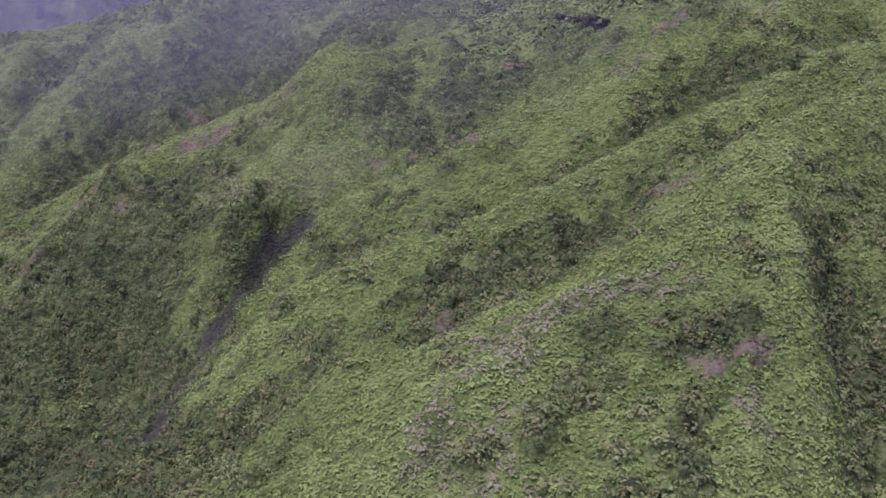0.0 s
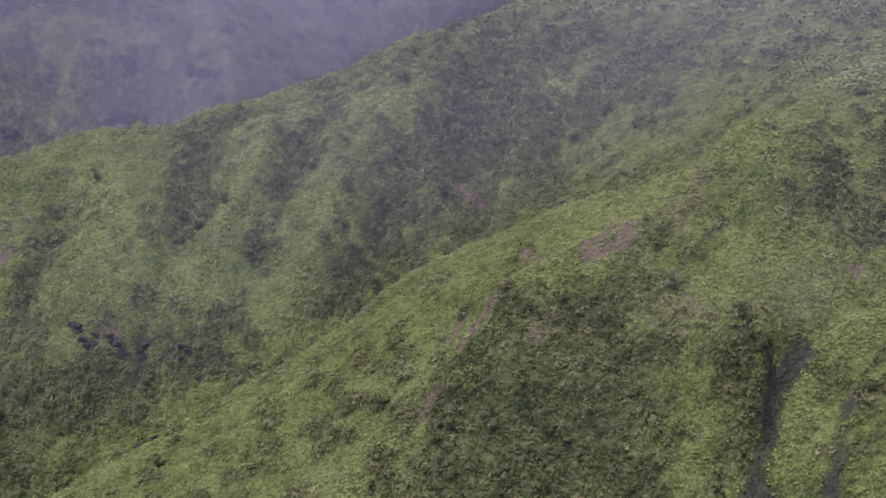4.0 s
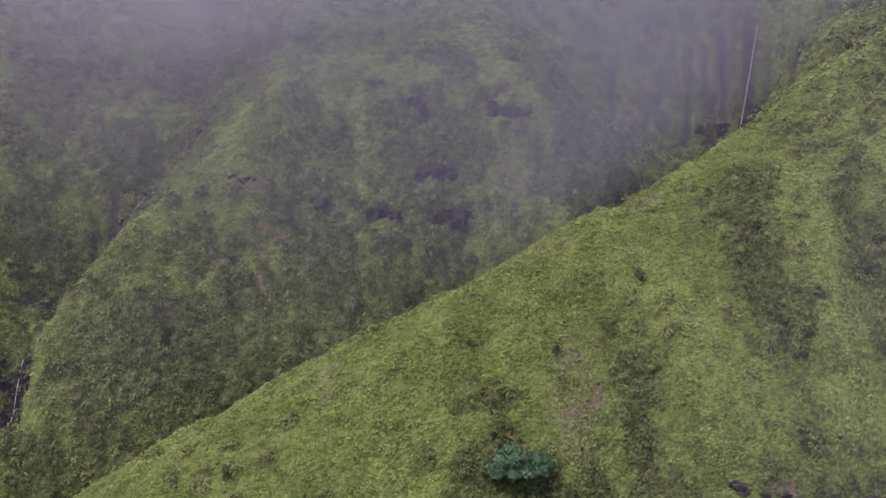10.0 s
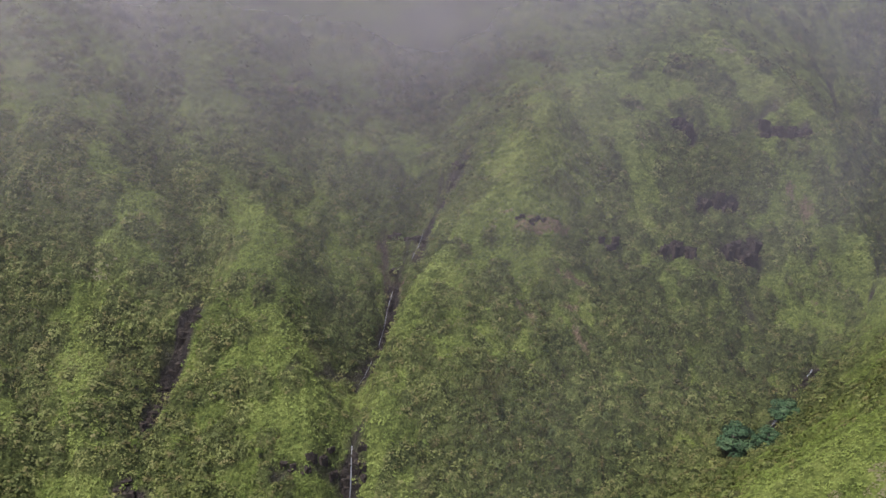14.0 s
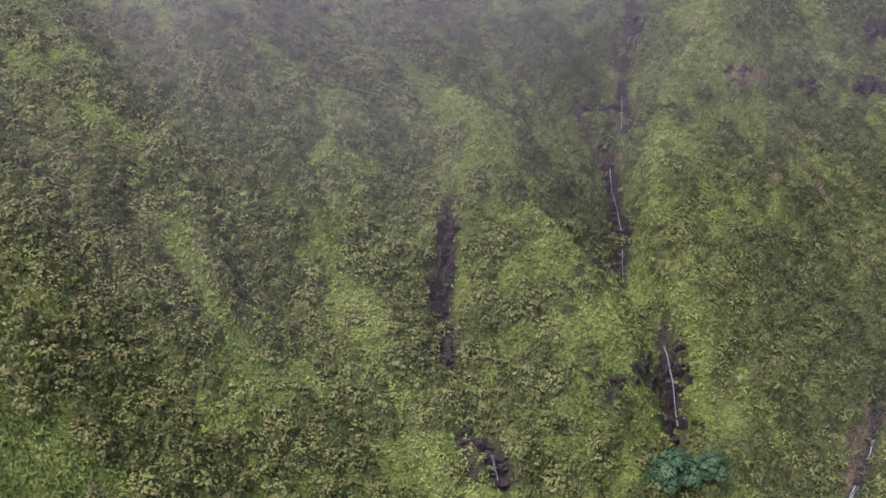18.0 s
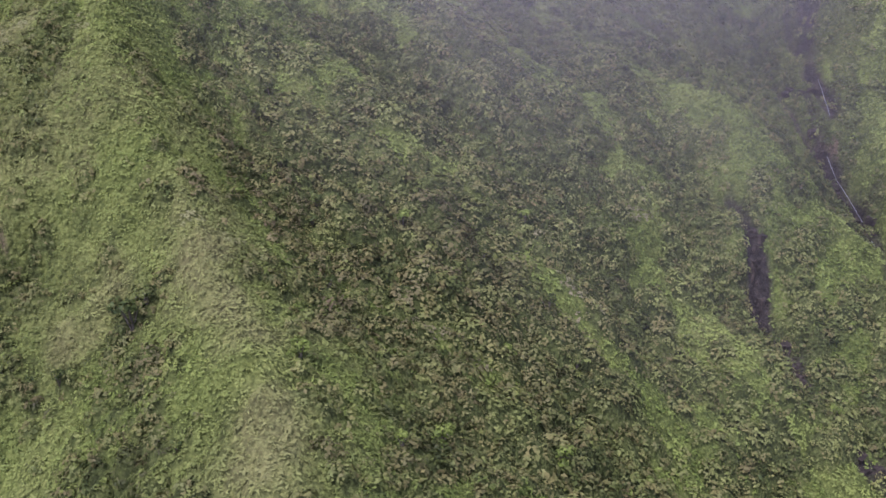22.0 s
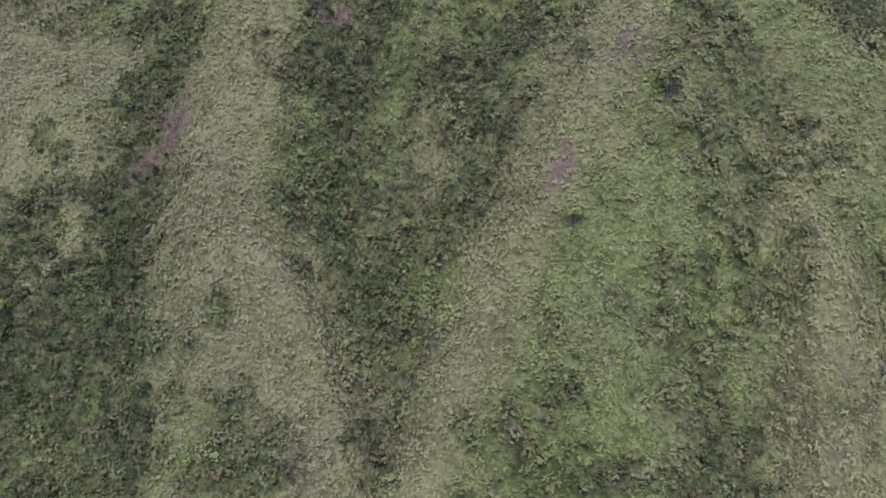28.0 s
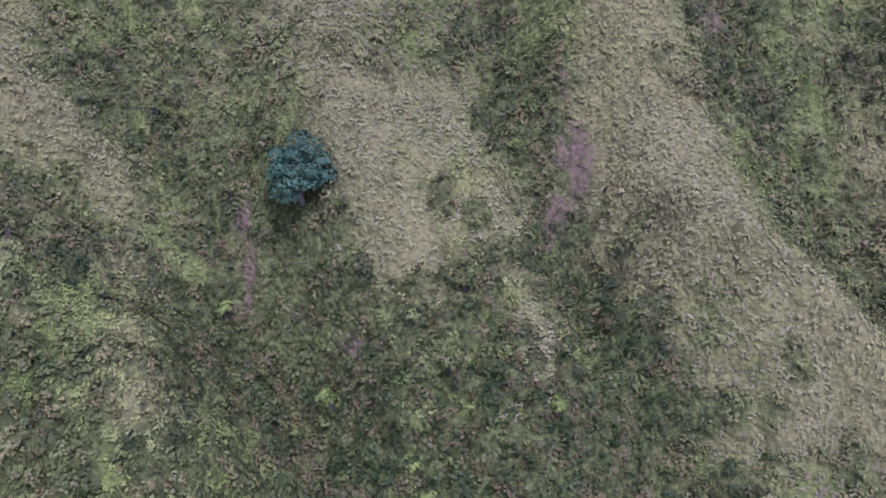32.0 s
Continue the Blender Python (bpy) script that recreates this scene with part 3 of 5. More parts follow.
SHRUBBY.append((3.5, ((-589, 591), (-600, 591), (-605, 587), (-617, 581), (-618, 578), (-616, 573), (-625, 567), (-633, 564))))
SHRUBBY.append((3, ((-588, 565), (-598, 561), (-604, 561), (-612, 563))))
SHRUBBY.append((2.5, ((-615, 617), (-607, 618), (-600, 623))))
SHRUBBY.append((3.5, ((-634, 615), (-628, 622), (-632, 624))))
SHRUBBY.append((6, ((-628, 650), (-636, 648), (-644, 637))))
SHRUBBY.append((5, ((-642, 609), (-652, 610), (-657, 615))))
SHRUBBY.append((5, ((-653, 625), (-657, 630), (-661, 631))))
SHRUBBY.append((2.5, ((-649, 602), (-646, 605))))
SHRUBBY.append((2.5, ((-632, 554), (-633, 558), (-630, 561))))
SHRUBBY.append((1.4, ((-590, 552), (-591, 552))))
SHRUBBY.append((1.4, ((-621, 591), (-621, 590))))
SHRUBBY.append((1.2, ((-642, 570), (-643, 569))))
SHRUBBY.append((2.5, ((-647, 587), (-646, 580))))
SHRUBBY.append((2, ((-589, 577), (-591, 579))))
SHRUBBY.append((2.5, ((-622, 628), (-619, 623))))
SHRUBBY.append((3.5, ((-609, 678), (-613, 673), (-617, 670), (-618, 666))))
SHRUBBY.append((3.5, ((-598, 600), (-607, 593), (-611, 588), (-622, 581), (-622, 576))))
SHRUBBY.append((3.5, ((-614, 689), (-614, 685))))
SHRUBBY.append((4, ((-624, 650), (-629, 645), (-634, 649), (-648, 639), (-650, 643))))
SHRUBBY.append((3.5, ((-635, 660), (-651, 656), (-645, 653))))
SHRUBBY.append((2.5, ((-641, 633), (-650, 628))))
SHRUBBY.append((3.5, ((-644, 611), (-647, 607), (-649, 604))))
SHRUBBY.append((3.5, ((-641, 679), (-642, 675))))
SLIPS.append((2, ((4.3, 173.0), (8.0, 173.2))))
SLIPS.append((2.2, ((15.6, 153.9), (21.3, 159.2), (25.5, 147.4))))
SLIPS.append((2.5, ((47.1, 197.5), (53.1, 185.6))))
SLIPS.append((1.2, ((6.1, 124.8), (8.9, 129.5), (11.9, 132.2))))
SLIPS.append((1.8, ((49.2, 127.5), (52.1, 130.4))))
SLIPS.append((2.5, ((12.0, 253.2), (22.5, 273.8), (29.3, 273.7))))
SLIPS.append((2, ((35.5, 129.8), (40.8, 128.6), (44.4, 124.7))))
SLIPS.append((1.5, ((-86.5, 277.0), (-92.0, 271.2), (-97.0, 265.5), (-102.2, 259.1))))
SLIPS.append((2.5, ((-78.2, 291.3), (-67.6, 278.3), (-57.6, 280.0), (-55.3, 296.3))))
SLIPS.append((2, ((-82.8, 264.5), (-77.9, 267.1))))
SLIPS.append((2, ((8.6, 266.9), (5.8, 264.1))))
SLIPS.append((2.5, ((65.9, 279.1), (57.8, 268.6))))
SLIPS.append((1.5, ((42.2, 191.8), (47.6, 189.6))))
SLIPS.append((2, ((5.1, 171.5), (8.7, 172.3))))
SLIPS.append((3, ((20.7, 289.7), (36.5, 279.9))))
SLIPS.append((2.5, ((-67.3, 280.1), (-57.0, 292.7), (-46.6, 286.9), (-36.6, 283.6), (-26.5, 281.7))))
SLIPS.append((2.5, ((-80.1, 266.0), (-77.1, 263.0))))
SLIPS.append((2.5, ((-85.5, 381.5), (-79.9, 388.2))))
SLIPS.append((1.5, ((2.5, 257.0), (13.7, 267.8), (25.7, 276.2))))
SLIPS.append((1.5, ((-48.2, 231.4), (-49.2, 229.8))))
SLIPS.append((2, ((-11.4, 258.4), (-2.0, 259.7))))
SLIPS.append((1.4, ((-97.8, 275.2), (-91.1, 278.9), (-85.3, 279.2))))
SLIPS.append((2, ((-81.5, 264.3), (-75.6, 263.9))))
SLIPS.append((2.2, ((-73.1, 288.3), (-62.5, 283.6), (-52.6, 288.8), (-44.0, 286.4))))
SLIPS.append((1.8, ((-195.6, 328.6), (-186.6, 326.5))))
SLIPS.append((2.5, ((-89.4, 383.6), (-83.2, 380.8))))
SLIPS.append((1.6, ((-236.3, 344.5), (-228.4, 350.1))))
SLIPS.append((0.8, ((-181.9, 322.2), (-180.1, 317.6))))
SLIPS.append((1.6, ((-197.9, 328.8), (-188.2, 327.0))))
SLIPS.append((2, ((-89.0, 384.4), (-81.9, 383.0))))
SLIPS.append((1, ((-235.7, 345.6), (-232.9, 346.8))))
SLIPS.append((1.3, ((-236.2, 346.0), (-235.1, 343.4))))
SLIPS.append((1.8, ((-293.6, 358.2), (-286.0, 357.9))))
SLIPS.append((2, ((-218.3, 525.8), (-213.0, 522.8))))
SLIPS.append((3, ((-215.9, 551.0), (-212.0, 545.9))))
SLIPS.append((1, ((-327.6, 521.3), (-310.6, 529.9))))
SLIPS.append((2.5, ((-317.8, 503.9), (-309.7, 501.9))))
SLIPS.append((2, ((-316.6, 527.2), (-309.4, 530.4))))
SLIPS.append((2.5, ((-318.5, 511.3), (-308.0, 512.6))))
SLIPS.append((3, ((-334.0, 502.7), (-331.2, 498.5))))
SLIPS.append((2.5, ((-405.0, 616.1), (-404.4, 605.1))))
SLIPS.append((2, ((-329.3, 523.0), (-310.1, 530.4))))
SLIPS.append((2, ((-317.0, 494.6), (-314.7, 490.8))))
SLIPS.append((1.5, ((-373.8, 527.1), (-371.2, 522.2))))
SLIPS.append((1.6, ((-352.8, 432.5), (-339.2, 437.9))))
SLIPS.append((0.8, ((-575.5, 522.0), (-576.9, 520.0))))
SLIPS.append((0.8, ((-583.2, 520.2), (-580.7, 517.9))))
SLIPS.append((0.7, ((-596.3, 509.6), (-596.7, 507.7))))
SLIPS.append((1, ((-592.3, 547.7), (-599.2, 548.2), (-606.1, 547.8))))
SLIPS.append((1.4, ((-582.8, 596.5), (-586.7, 594.1))))
SLIPS.append((1.1, ((-597.7, 616.6), (-602.2, 614.7), (-607.5, 612.6), (-611.8, 611.6))))
SLIPS.append((0.9, ((-575.9, 522.6), (-578.9, 519.6), (-583.7, 521.1))))
SLIPS.append((1.2, ((-607.5, 547.7), (-609.4, 548.4))))
SLIPS.append((1.1, ((-589.9, 546.7), (-583.7, 547.6))))
SLIPS.append((0.7, ((-611.5, 509.6), (-611.5, 508.9))))
SLIPS.append((0.7, ((-623.4, 531.0), (-623.2, 530.3))))
SLIPS.append((0.7, ((-625.7, 524.9), (-625.3, 524.4))))
SLIPS.append((0.9, ((-595.4, 550.0), (-602.2, 550.4))))
SLIPS.append((1.2, ((-596.8, 615.4), (-600.2, 615.7), (-605.2, 614.5), (-609.1, 615.5))))
SLIPS.append((1.2, ((-585.0, 595.9), (-588.5, 594.5))))
SLIPS.append((0.9, ((-615.0, 614.7), (-621.1, 616.6))))
SLIPS.append((1.3, ((-620.9, 658.3), (-627.8, 656.3))))
SLIPS.append((0.8, ((-635.4, 641.5), (-637.8, 638.5))))
SLIPS.append((1, ((-607.0, 547.9), (-610.7, 548.1))))
SLIPS.append((1.2, ((-596.1, 616.2), (-600.1, 615.7), (-605.6, 614.4))))
SLIPS.append((1.2, ((-582.7, 596.9), (-590.3, 596.2))))
SLIPS.append((1, ((-626.7, 657.1), (-629.5, 656.2))))
SLIPS.append((0.9, ((-620.3, 659.1), (-622.6, 658.7))))
SLIPS.append((0.9, ((-617.5, 666.6), (-618.9, 663.8))))
SLIPS.append((0.7, ((-633.9, 669.2), (-640.4, 666.5))))
SLIPS.append((0.7, ((-615.0, 616.1), (-620.4, 616.7))))
FADED.append((3, ((-569, 490), (-576, 472), (-577, 456))))
FADED.append((3, ((-581, 441), (-584, 434))))
FADED.append((2, ((-581, 547), (-592, 547), (-604, 548), (-615, 549), (-627, 551), (-635, 548))))
FADED.append((2.2, ((-561, 531), (-558, 523), (-565, 504), (-565, 491), (-564, 480), (-561, 471), (-568, 456), (-557, 453))))
FADED.append((3.5, ((-605, 512), (-610, 512), (-618, 510), (-624, 507), (-627, 503))))
FADED.append((2.5, ((-586, 491), (-591, 489), (-593, 490))))
FADED.append((3.5, ((-595, 609), (-606, 610), (-617, 604))))
FADED.append((3.5, ((-622, 599), (-628, 583), (-633, 574), (-636, 569))))
FADED.append((2.6, ((-585, 549), (-597, 549), (-611, 549), (-618, 552), (-630, 551), (-640, 549), (-646, 548))))
FADED.append((4, ((-605, 511), (-613, 511), (-617, 507), (-621, 510))))
FADED.append((2, ((-531, 509), (-533, 522), (-532, 538))))
FADED.append((2.5, ((-638, 579), (-635, 576))))
FADED.append((4.5, ((-596, 608), (-602, 608), (-614, 606), (-621, 607))))
FADED.append((5, ((-624, 599), (-629, 589), (-630, 583), (-632, 575), (-636, 569), (-643, 564), (-646, 561))))
FADED.append((4.5, ((-594, 556), (-599, 555), (-606, 556), (-616, 556), (-625, 550), (-634, 552), (-641, 554))))
FADED.append((3.5, ((-586, 548), (-599, 547))))
FADED.append((2.5, ((-612, 645), (-618, 639))))
FADED.append((2.5, ((-626, 633), (-628, 634))))
FADED.append((3, ((-637, 583), (-635, 590))))
FADED.append((4, ((-596, 610), (-605, 608), (-610, 610), (-618, 611))))
FADED.append((3.5, ((-597, 605), (-607, 598), (-622, 590), (-630, 583), (-635, 575))))
FADED.append((5, ((-629, 597), (-634, 589), (-638, 582))))
FADED.append((2.5, ((-627, 634), (-629, 634))))
FADED.append((2.5, ((-605, 668), (-610, 667))))
FADED.append((2.5, ((-622, 683), (-622, 685))))
FADED.append((3.5, ((-651, 665), (-659, 658))))
FADED.append((2.5, ((-598, 634), (-614, 633))))
FADED.append((2.5, ((-617, 622), (-625, 621))))
SPURS.append((2.5, ((-143.4, 450.0), (-110.5, 464.0))))
SPURS.append((3, ((-212.1, 342.6), (-207.2, 352.2), (-201.3, 371.5))))
SPURS.append((3, ((-170.8, 340.9), (-164.7, 359.7), (-156.1, 385.2))))
SPURS.append((3, ((-148.4, 351.9), (-141.2, 364.5), (-135.0, 381.9))))
SPURS.append((3, ((-271.1, 511.3), (-265.9, 501.0))))
SPURS.append((3, ((-256.9, 524.7), (-253.1, 506.1))))
SPURS.append((3, ((-438.0, 488.0), (-428.1, 499.4), (-421.3, 521.2))))
SPURS.append((3, ((-412.9, 487.2), (-406.7, 472.0))))
SPURS.append((3, ((-257.7, 524.3), (-253.5, 507.6))))
SPURS.append((2.5, ((-271.3, 511.9), (-268.5, 501.6))))
SPURS.append((4, ((-440.6, 591.0), (-434.0, 622.4))))
SPURS.append((4, ((-208.6, 557.7), (-206.1, 539.7))))
SPURS.append((3, ((-465.1, 510.4), (-462.7, 500.0))))
SPURS.append((3, ((-506.5, 489.3), (-499.5, 485.8), (-495.0, 476.3))))
SPURS.append((3, ((-429.5, 506.3), (-418.2, 511.8), (-418.1, 524.1))))
SPURS.append((3, ((-438.3, 488.4), (-430.6, 496.0))))
SPURS.append((4, ((-435.5, 439.2), (-429.3, 442.9), (-423.7, 442.2))))
SPURS.append((3, ((-438.1, 603.6), (-435.1, 569.9))))
SPURS.append((3, ((-464.1, 513.8), (-462.7, 505.4))))
SPURS.append((3, ((-506.3, 494.4), (-503.1, 485.3), (-501.3, 481.5))))
SPURS.append((4, ((-435.3, 441.5), (-429.4, 436.0))))
SPURS.append((3, ((-420.7, 535.4), (-419.9, 516.6))))
SPURS.append((3, ((-470.8, 499.1), (-471.8, 492.1))))
SPURS.append((3, ((-358.9, 517.2), (-378.4, 491.1), (-384.8, 486.0))))
SPURS.append((3, ((-507.6, 487.5), (-503.8, 483.0))))
SPURS.append((2.5, ((-419.8, 529.3), (-419.5, 513.4))))
SPURS.append((3, ((-427.8, 444.1), (-427.2, 436.1))))
SPURS.append((2.5, ((-605.3, 514.6), (-610.8, 512.8), (-618.4, 509.1), (-627.2, 502.9))))
SPURS.append((2, ((-582.8, 487.9), (-588.9, 490.7), (-592.8, 490.2))))
SPURS.append((2.5, ((-605.4, 511.4), (-613.5, 511.2), (-620.4, 508.5))))
SPURS.append((2.2, ((-614.3, 604.8), (-624.4, 593.7), (-628.7, 582.6), (-630.6, 574.8), (-634.9, 568.7))))
GASHES.append((2.2, ((-25.7, 242.7), (-33.5, 235.7), (-34.8, 228.8), (-39.0, 223.1), (-41.1, 206.5), (-43.7, 197.6), (-44.9, 178.1))))
GASHES.append((2, ((-32.7, 238.5), (-35.0, 231.9), (-38.4, 224.2), (-43.8, 212.2))))
GASHES.append((1.6, ((-19.1, 232.7), (-31.9, 207.8), (-35.8, 201.7))))
GASHES.append((1.6, ((-181.1, 327.2), (-181.1, 319.9))))
GASHES.append((1.6, ((-161.5, 323.8), (-164.3, 311.6))))
GASHES.append((2, ((-244.0, 525.6), (-243.5, 513.6))))
GASHES.append((1.5, ((-268.3, 533.0), (-260.0, 527.2))))
GASHES.append((2, ((-246.7, 538.0), (-233.7, 537.9))))
GASHES.append((1.5, ((-248.6, 574.2), (-247.4, 566.5))))
GASHES.append((1.5, ((-219.8, 569.8), (-203.7, 564.4))))
GASHES.append((1.5, ((-251.7, 552.3), (-237.0, 553.8))))
GASHES.append((2, ((-247.4, 521.6), (-245.6, 515.4))))
GASHES.append((2, ((-374.9, 541.7), (-374.9, 526.3))))
GASHES.append((2, ((-358.6, 543.4), (-363.3, 526.8))))
GASHES.append((3, ((-441.7, 487.2), (-445.6, 483.5))))
GASHES.append((2, ((-447.4, 445.7), (-447.6, 435.8))))
GASHES.append((1.5, ((-414.8, 450.1), (-395.8, 456.4))))
GASHES.append((1.6, ((-371.4, 540.0), (-359.0, 532.1))))
GASHES.append((1.6, ((-342.8, 553.4), (-347.0, 552.5))))
GASHES.append((1.8, ((-431.0, 507.3), (-439.5, 490.5), (-442.7, 487.3))))
GASHES.append((2.5, ((-445.3, 486.8), (-442.7, 486.0), (-445.9, 480.6))))
GASHES.append((1.5, ((-492.8, 486.4), (-493.6, 475.8))))
GASHES.append((2, ((-449.1, 445.3), (-450.0, 434.2))))
GASHES.append((2.2, ((-394.4, 457.1), (-398.9, 445.3))))
GASHES.append((1.8, ((-373.9, 521.3), (-379.4, 504.7))))
GASHES.append((1.6, ((-439.6, 492.6), (-441.7, 488.8))))
GASHES.append((2.5, ((-442.7, 487.1), (-443.9, 483.2))))
GASHES.append((2, ((-455.4, 444.8), (-456.1, 437.4))))
GASHES.append((1.8, ((-351.5, 558.5), (-354.0, 550.1))))
GASHES.append((1.8, ((-366.8, 535.1), (-373.9, 523.0))))
GASHES.append((1.8, ((-374.5, 518.4), (-378.7, 509.0))))
GASHES.append((1.6, ((-384.8, 496.8), (-410.5, 472.9))))
GASHES.append((2, ((-639.8, 557.9), (-643.7, 555.7))))
GASHES.append((1.5, ((-622.9, 582.0), (-624.4, 574.0), (-633.8, 564.6))))
PARCHED.append((8, ((21, 290), (40, 279), (51, 259))))
PARCHED.append((6, ((58, 268), (68, 277))))
PARCHED.append((5, ((0, 263), (10, 274), (20, 280))))
PARCHED.append((6, ((42, 187), (49, 190))))
PARCHED.append((6, ((-79, 266), (-75, 272), (-67, 278))))
PARCHED.append((5, ((-93, 272), (-99, 260))))
PARCHED.append((6, ((4, 172), (10, 173))))
PARCHED.append((5, ((17, 142), (25, 147))))
PARCHED.append((7, ((-93, 281), (-76, 263))))
PARCHED.append((5, ((-66, 281), (-39, 284))))
PARCHED.append((4, ((-53, 261), (-49, 250))))
PARCHED.append((6, ((4, 264), (21, 273))))
PARCHED.append((6, ((7, 300), (25, 290))))
PARCHED.append((8, ((-221, 549), (-210, 542))))
PARCHED.append((8, ((-322, 504), (-310, 500))))
PARCHED.append((4, ((-233, 359), (-224, 364))))
PARCHED.append((8, ((-326, 503), (-308, 512))))
PARCHED.append((7, ((-239, 562), (-229, 557))))
PARCHED.append((6, ((-218, 526), (-216, 521))))
PARCHED.append((6, ((-216, 550), (-212, 547))))
PARCHED.append((5, ((-240, 344), (-232, 353), (-227, 363))))
PARCHED.append((4, ((-301, 368), (-287, 361))))
PARCHED.append((5, ((-247, 322), (-237, 330))))
PARCHED.append((10, ((-555, 487), (-546, 470), (-538, 463))))
PARCHED.append((9, ((-528, 462), (-522, 454))))
PARCHED.append((8, ((-575, 445), (-571, 438))))
PARCHED.append((4, ((-594, 528), (-597, 525))))
PARCHED.append((5, ((-625, 569), (-631, 561))))
PARCHED.append((4, ((-600, 508), (-602, 505))))
PARCHED.append((3, ((-586, 519), (-584, 515))))
PARCHED.append((3, ((-599, 515), (-597, 513))))
SHRUBBY.append((9, ((-98, 671), (-95, 658), (-107, 611))))
SHRUBBY.append((8, ((-117, 681), (-105, 667))))
SHRUBBY.append((8, ((-117, 578), (-106, 580))))
GASHES.append((2.5, ((-76, 674), (-77, 654))))
GASHES.append((3, ((-63, 670), (-64, 650))))
GASHES.append((2, ((-86, 670), (-85, 660))))
GASHES.append((2.5, ((-139, 664), (-148, 626))))
GASHES.append((2.5, ((-94, 669), (-99, 650))))
GASHES.append((2.5, ((-81, 662), (-93, 634))))
GASHES.append((2, ((-38, 657), (-79, 579))))
SLIPS.append((6, ((-87, 671), (-75, 660))))
SHRUBBY.append((10, ((-182, 556), (-143, 588))))
SHRUBBY.append((10, ((-181, 552), (-171, 546))))
SHRUBBY.append((8, ((-133, 632), (-114, 624))))
SPURS.append((3, ((-337, 598), (-322, 626))))
SPURS.append((3, ((-327, 565), (-306, 576))))
SHRUBBY.append((4, ((-651, 675), (-661, 666), (-668, 659))))
SHRUBBY.append((4, ((-635, 668), (-641, 660))))
SHRUBBY.append((4, ((-633, 684), (-636, 676))))
SHRUBBY.append((3.5, ((-634, 639), (-646, 632))))
SHRUBBY.append((7, ((-519, 459), (-506, 450), (-496, 441))))
SHRUBBY.append((6, ((-480, 468), (-468, 451))))
SPURS.append((3, ((-318, 555), (-333, 536))))
SPURS.append((3, ((-278, 563), (-271, 547))))
SLIPS.append((4, ((-413, 616), (-404, 606))))
SHRUBBY.append((5, ((-456, 576), (-451, 556))))
SPURS.append((4, ((-450, 549), (-444, 588), (-435, 618))))
SPURS.append((4, ((-331, 616), (-321, 630))))
SHRUBBY.append((7, ((-401, 585), (-380, 568))))
SHRUBBY.append((8, ((-369, 641), (-348, 613))))
GASHES.append((2, ((-212, 576), (-230, 574))))
GASHES.append((2, ((-248, 579), (-249, 570))))
SHRUBBY.append((6, ((-253, 555), (-249, 547))))
SHRUBBY.append((5, ((-297, 325), (-279, 325), (-259, 324))))
SHRUBBY.append((4, ((-273, 338), (-262, 332))))
SHRUBBY.append((4, ((-251, 324), (-237, 330))))
SHRUBBY.append((4, ((-231, 322), (-241, 314))))
SHRUBBY.append((3, ((-220, 343), (-215, 351), (-208, 360))))
PARCHED.append((4, ((-240, 349), (-234, 338), (-241, 329))))
SHRUBBY.append((4, ((-290, 315), (-271, 315))))
SHRUBBY.append((4, ((-151, 382), (-151, 361), (-159, 345))))
SHRUBBY.append((3, ((-216, 361), (-215, 347), (-219, 337))))
PARCHED.append((4, ((-236, 357), (-234, 344), (-235, 333))))
SHRUBBY.append((3, ((-176, 388), (-178, 378))))
SHRUBBY.append((4, ((-128, 368), (-135, 346), (-133, 331))))
SHRUBBY.append((3, ((-173, 367), (-175, 353))))
SHRUBBY.append((1.5, ((-193, 347), (-192, 344))))
SHRUBBY.append((1.5, ((-273, 350), (-272, 349))))
SHRUBBY.append((1.5, ((-248, 353), (-247, 352))))
SHRUBBY.append((1.5, ((-196, 372), (-195, 371))))
SHRUBBY.append((5, ((-466, 494), (-456, 470), (-467, 452))))
SHRUBBY.append((4, ((-451, 585), (-444, 545))))
SHRUBBY.append((4, ((-267, 515), (-255, 509), (-262, 496))))
SHRUBBY.append((5, ((-262, 496), (-252, 481))))
SHRUBBY.append((9, ((-107, 673), (-178, 564), (-178, 550))))
SHRUBBY.append((4, ((-481, 478), (-481, 456))))
SHRUBBY.append((4, ((-415, 484), (-403, 460))))
SHRUBBY.append((4, ((-335, 498), (-325, 485))))
SHRUBBY.append((3.5, ((-613, 650), (-603, 643), (-596, 641))))
SHRUBBY.append((3, ((-614, 639), (-608, 634))))
SHRUBBY.append((1.6, ((-615, 637), (-612, 635))))
SHRUBBY.append((1.4, ((-611, 650), (-611, 647))))
SHRUBBY.append((2, ((-601, 625), (-612, 619))))
SHRUBBY.append((2, ((-602, 635), (-594, 632))))
SHRUBBY.append((2.5, ((-621, 633), (-622, 625))))
SHRUBBY.append((2.5, ((-602, 617), (-609, 613), (-616, 614))))
PARCHED.append((2.5, ((-621, 622), (-616, 618), (-615, 612))))
FADED.append((2.5, ((-587, 582), (-594, 575), (-603, 569))))
FADED.append((2, ((-592, 587), (-598, 581))))
SHRUBBY.append((1.2, ((-589, 578), (-591, 577))))
SHRUBBY.append((1.2, ((-598, 573), (-599, 572))))
FADED.append((2, ((-606, 638), (-621, 633), (-630, 635))))
FADED.append((2.5, ((-624, 685), (-625, 674))))
FADED.append((2.5, ((-651, 672), (-656, 657))))
FADED.append((2, ((-632, 615), (-648, 611))))
FADED.append((2, ((-619, 624), (-626, 621))))
SLIPS.append((2.5, ((-374.4, 540.4), (-374.9, 530.9), (-374.2, 524.7))))
SLIPS.append((2, ((-358.6, 539.9), (-371.7, 525.4))))


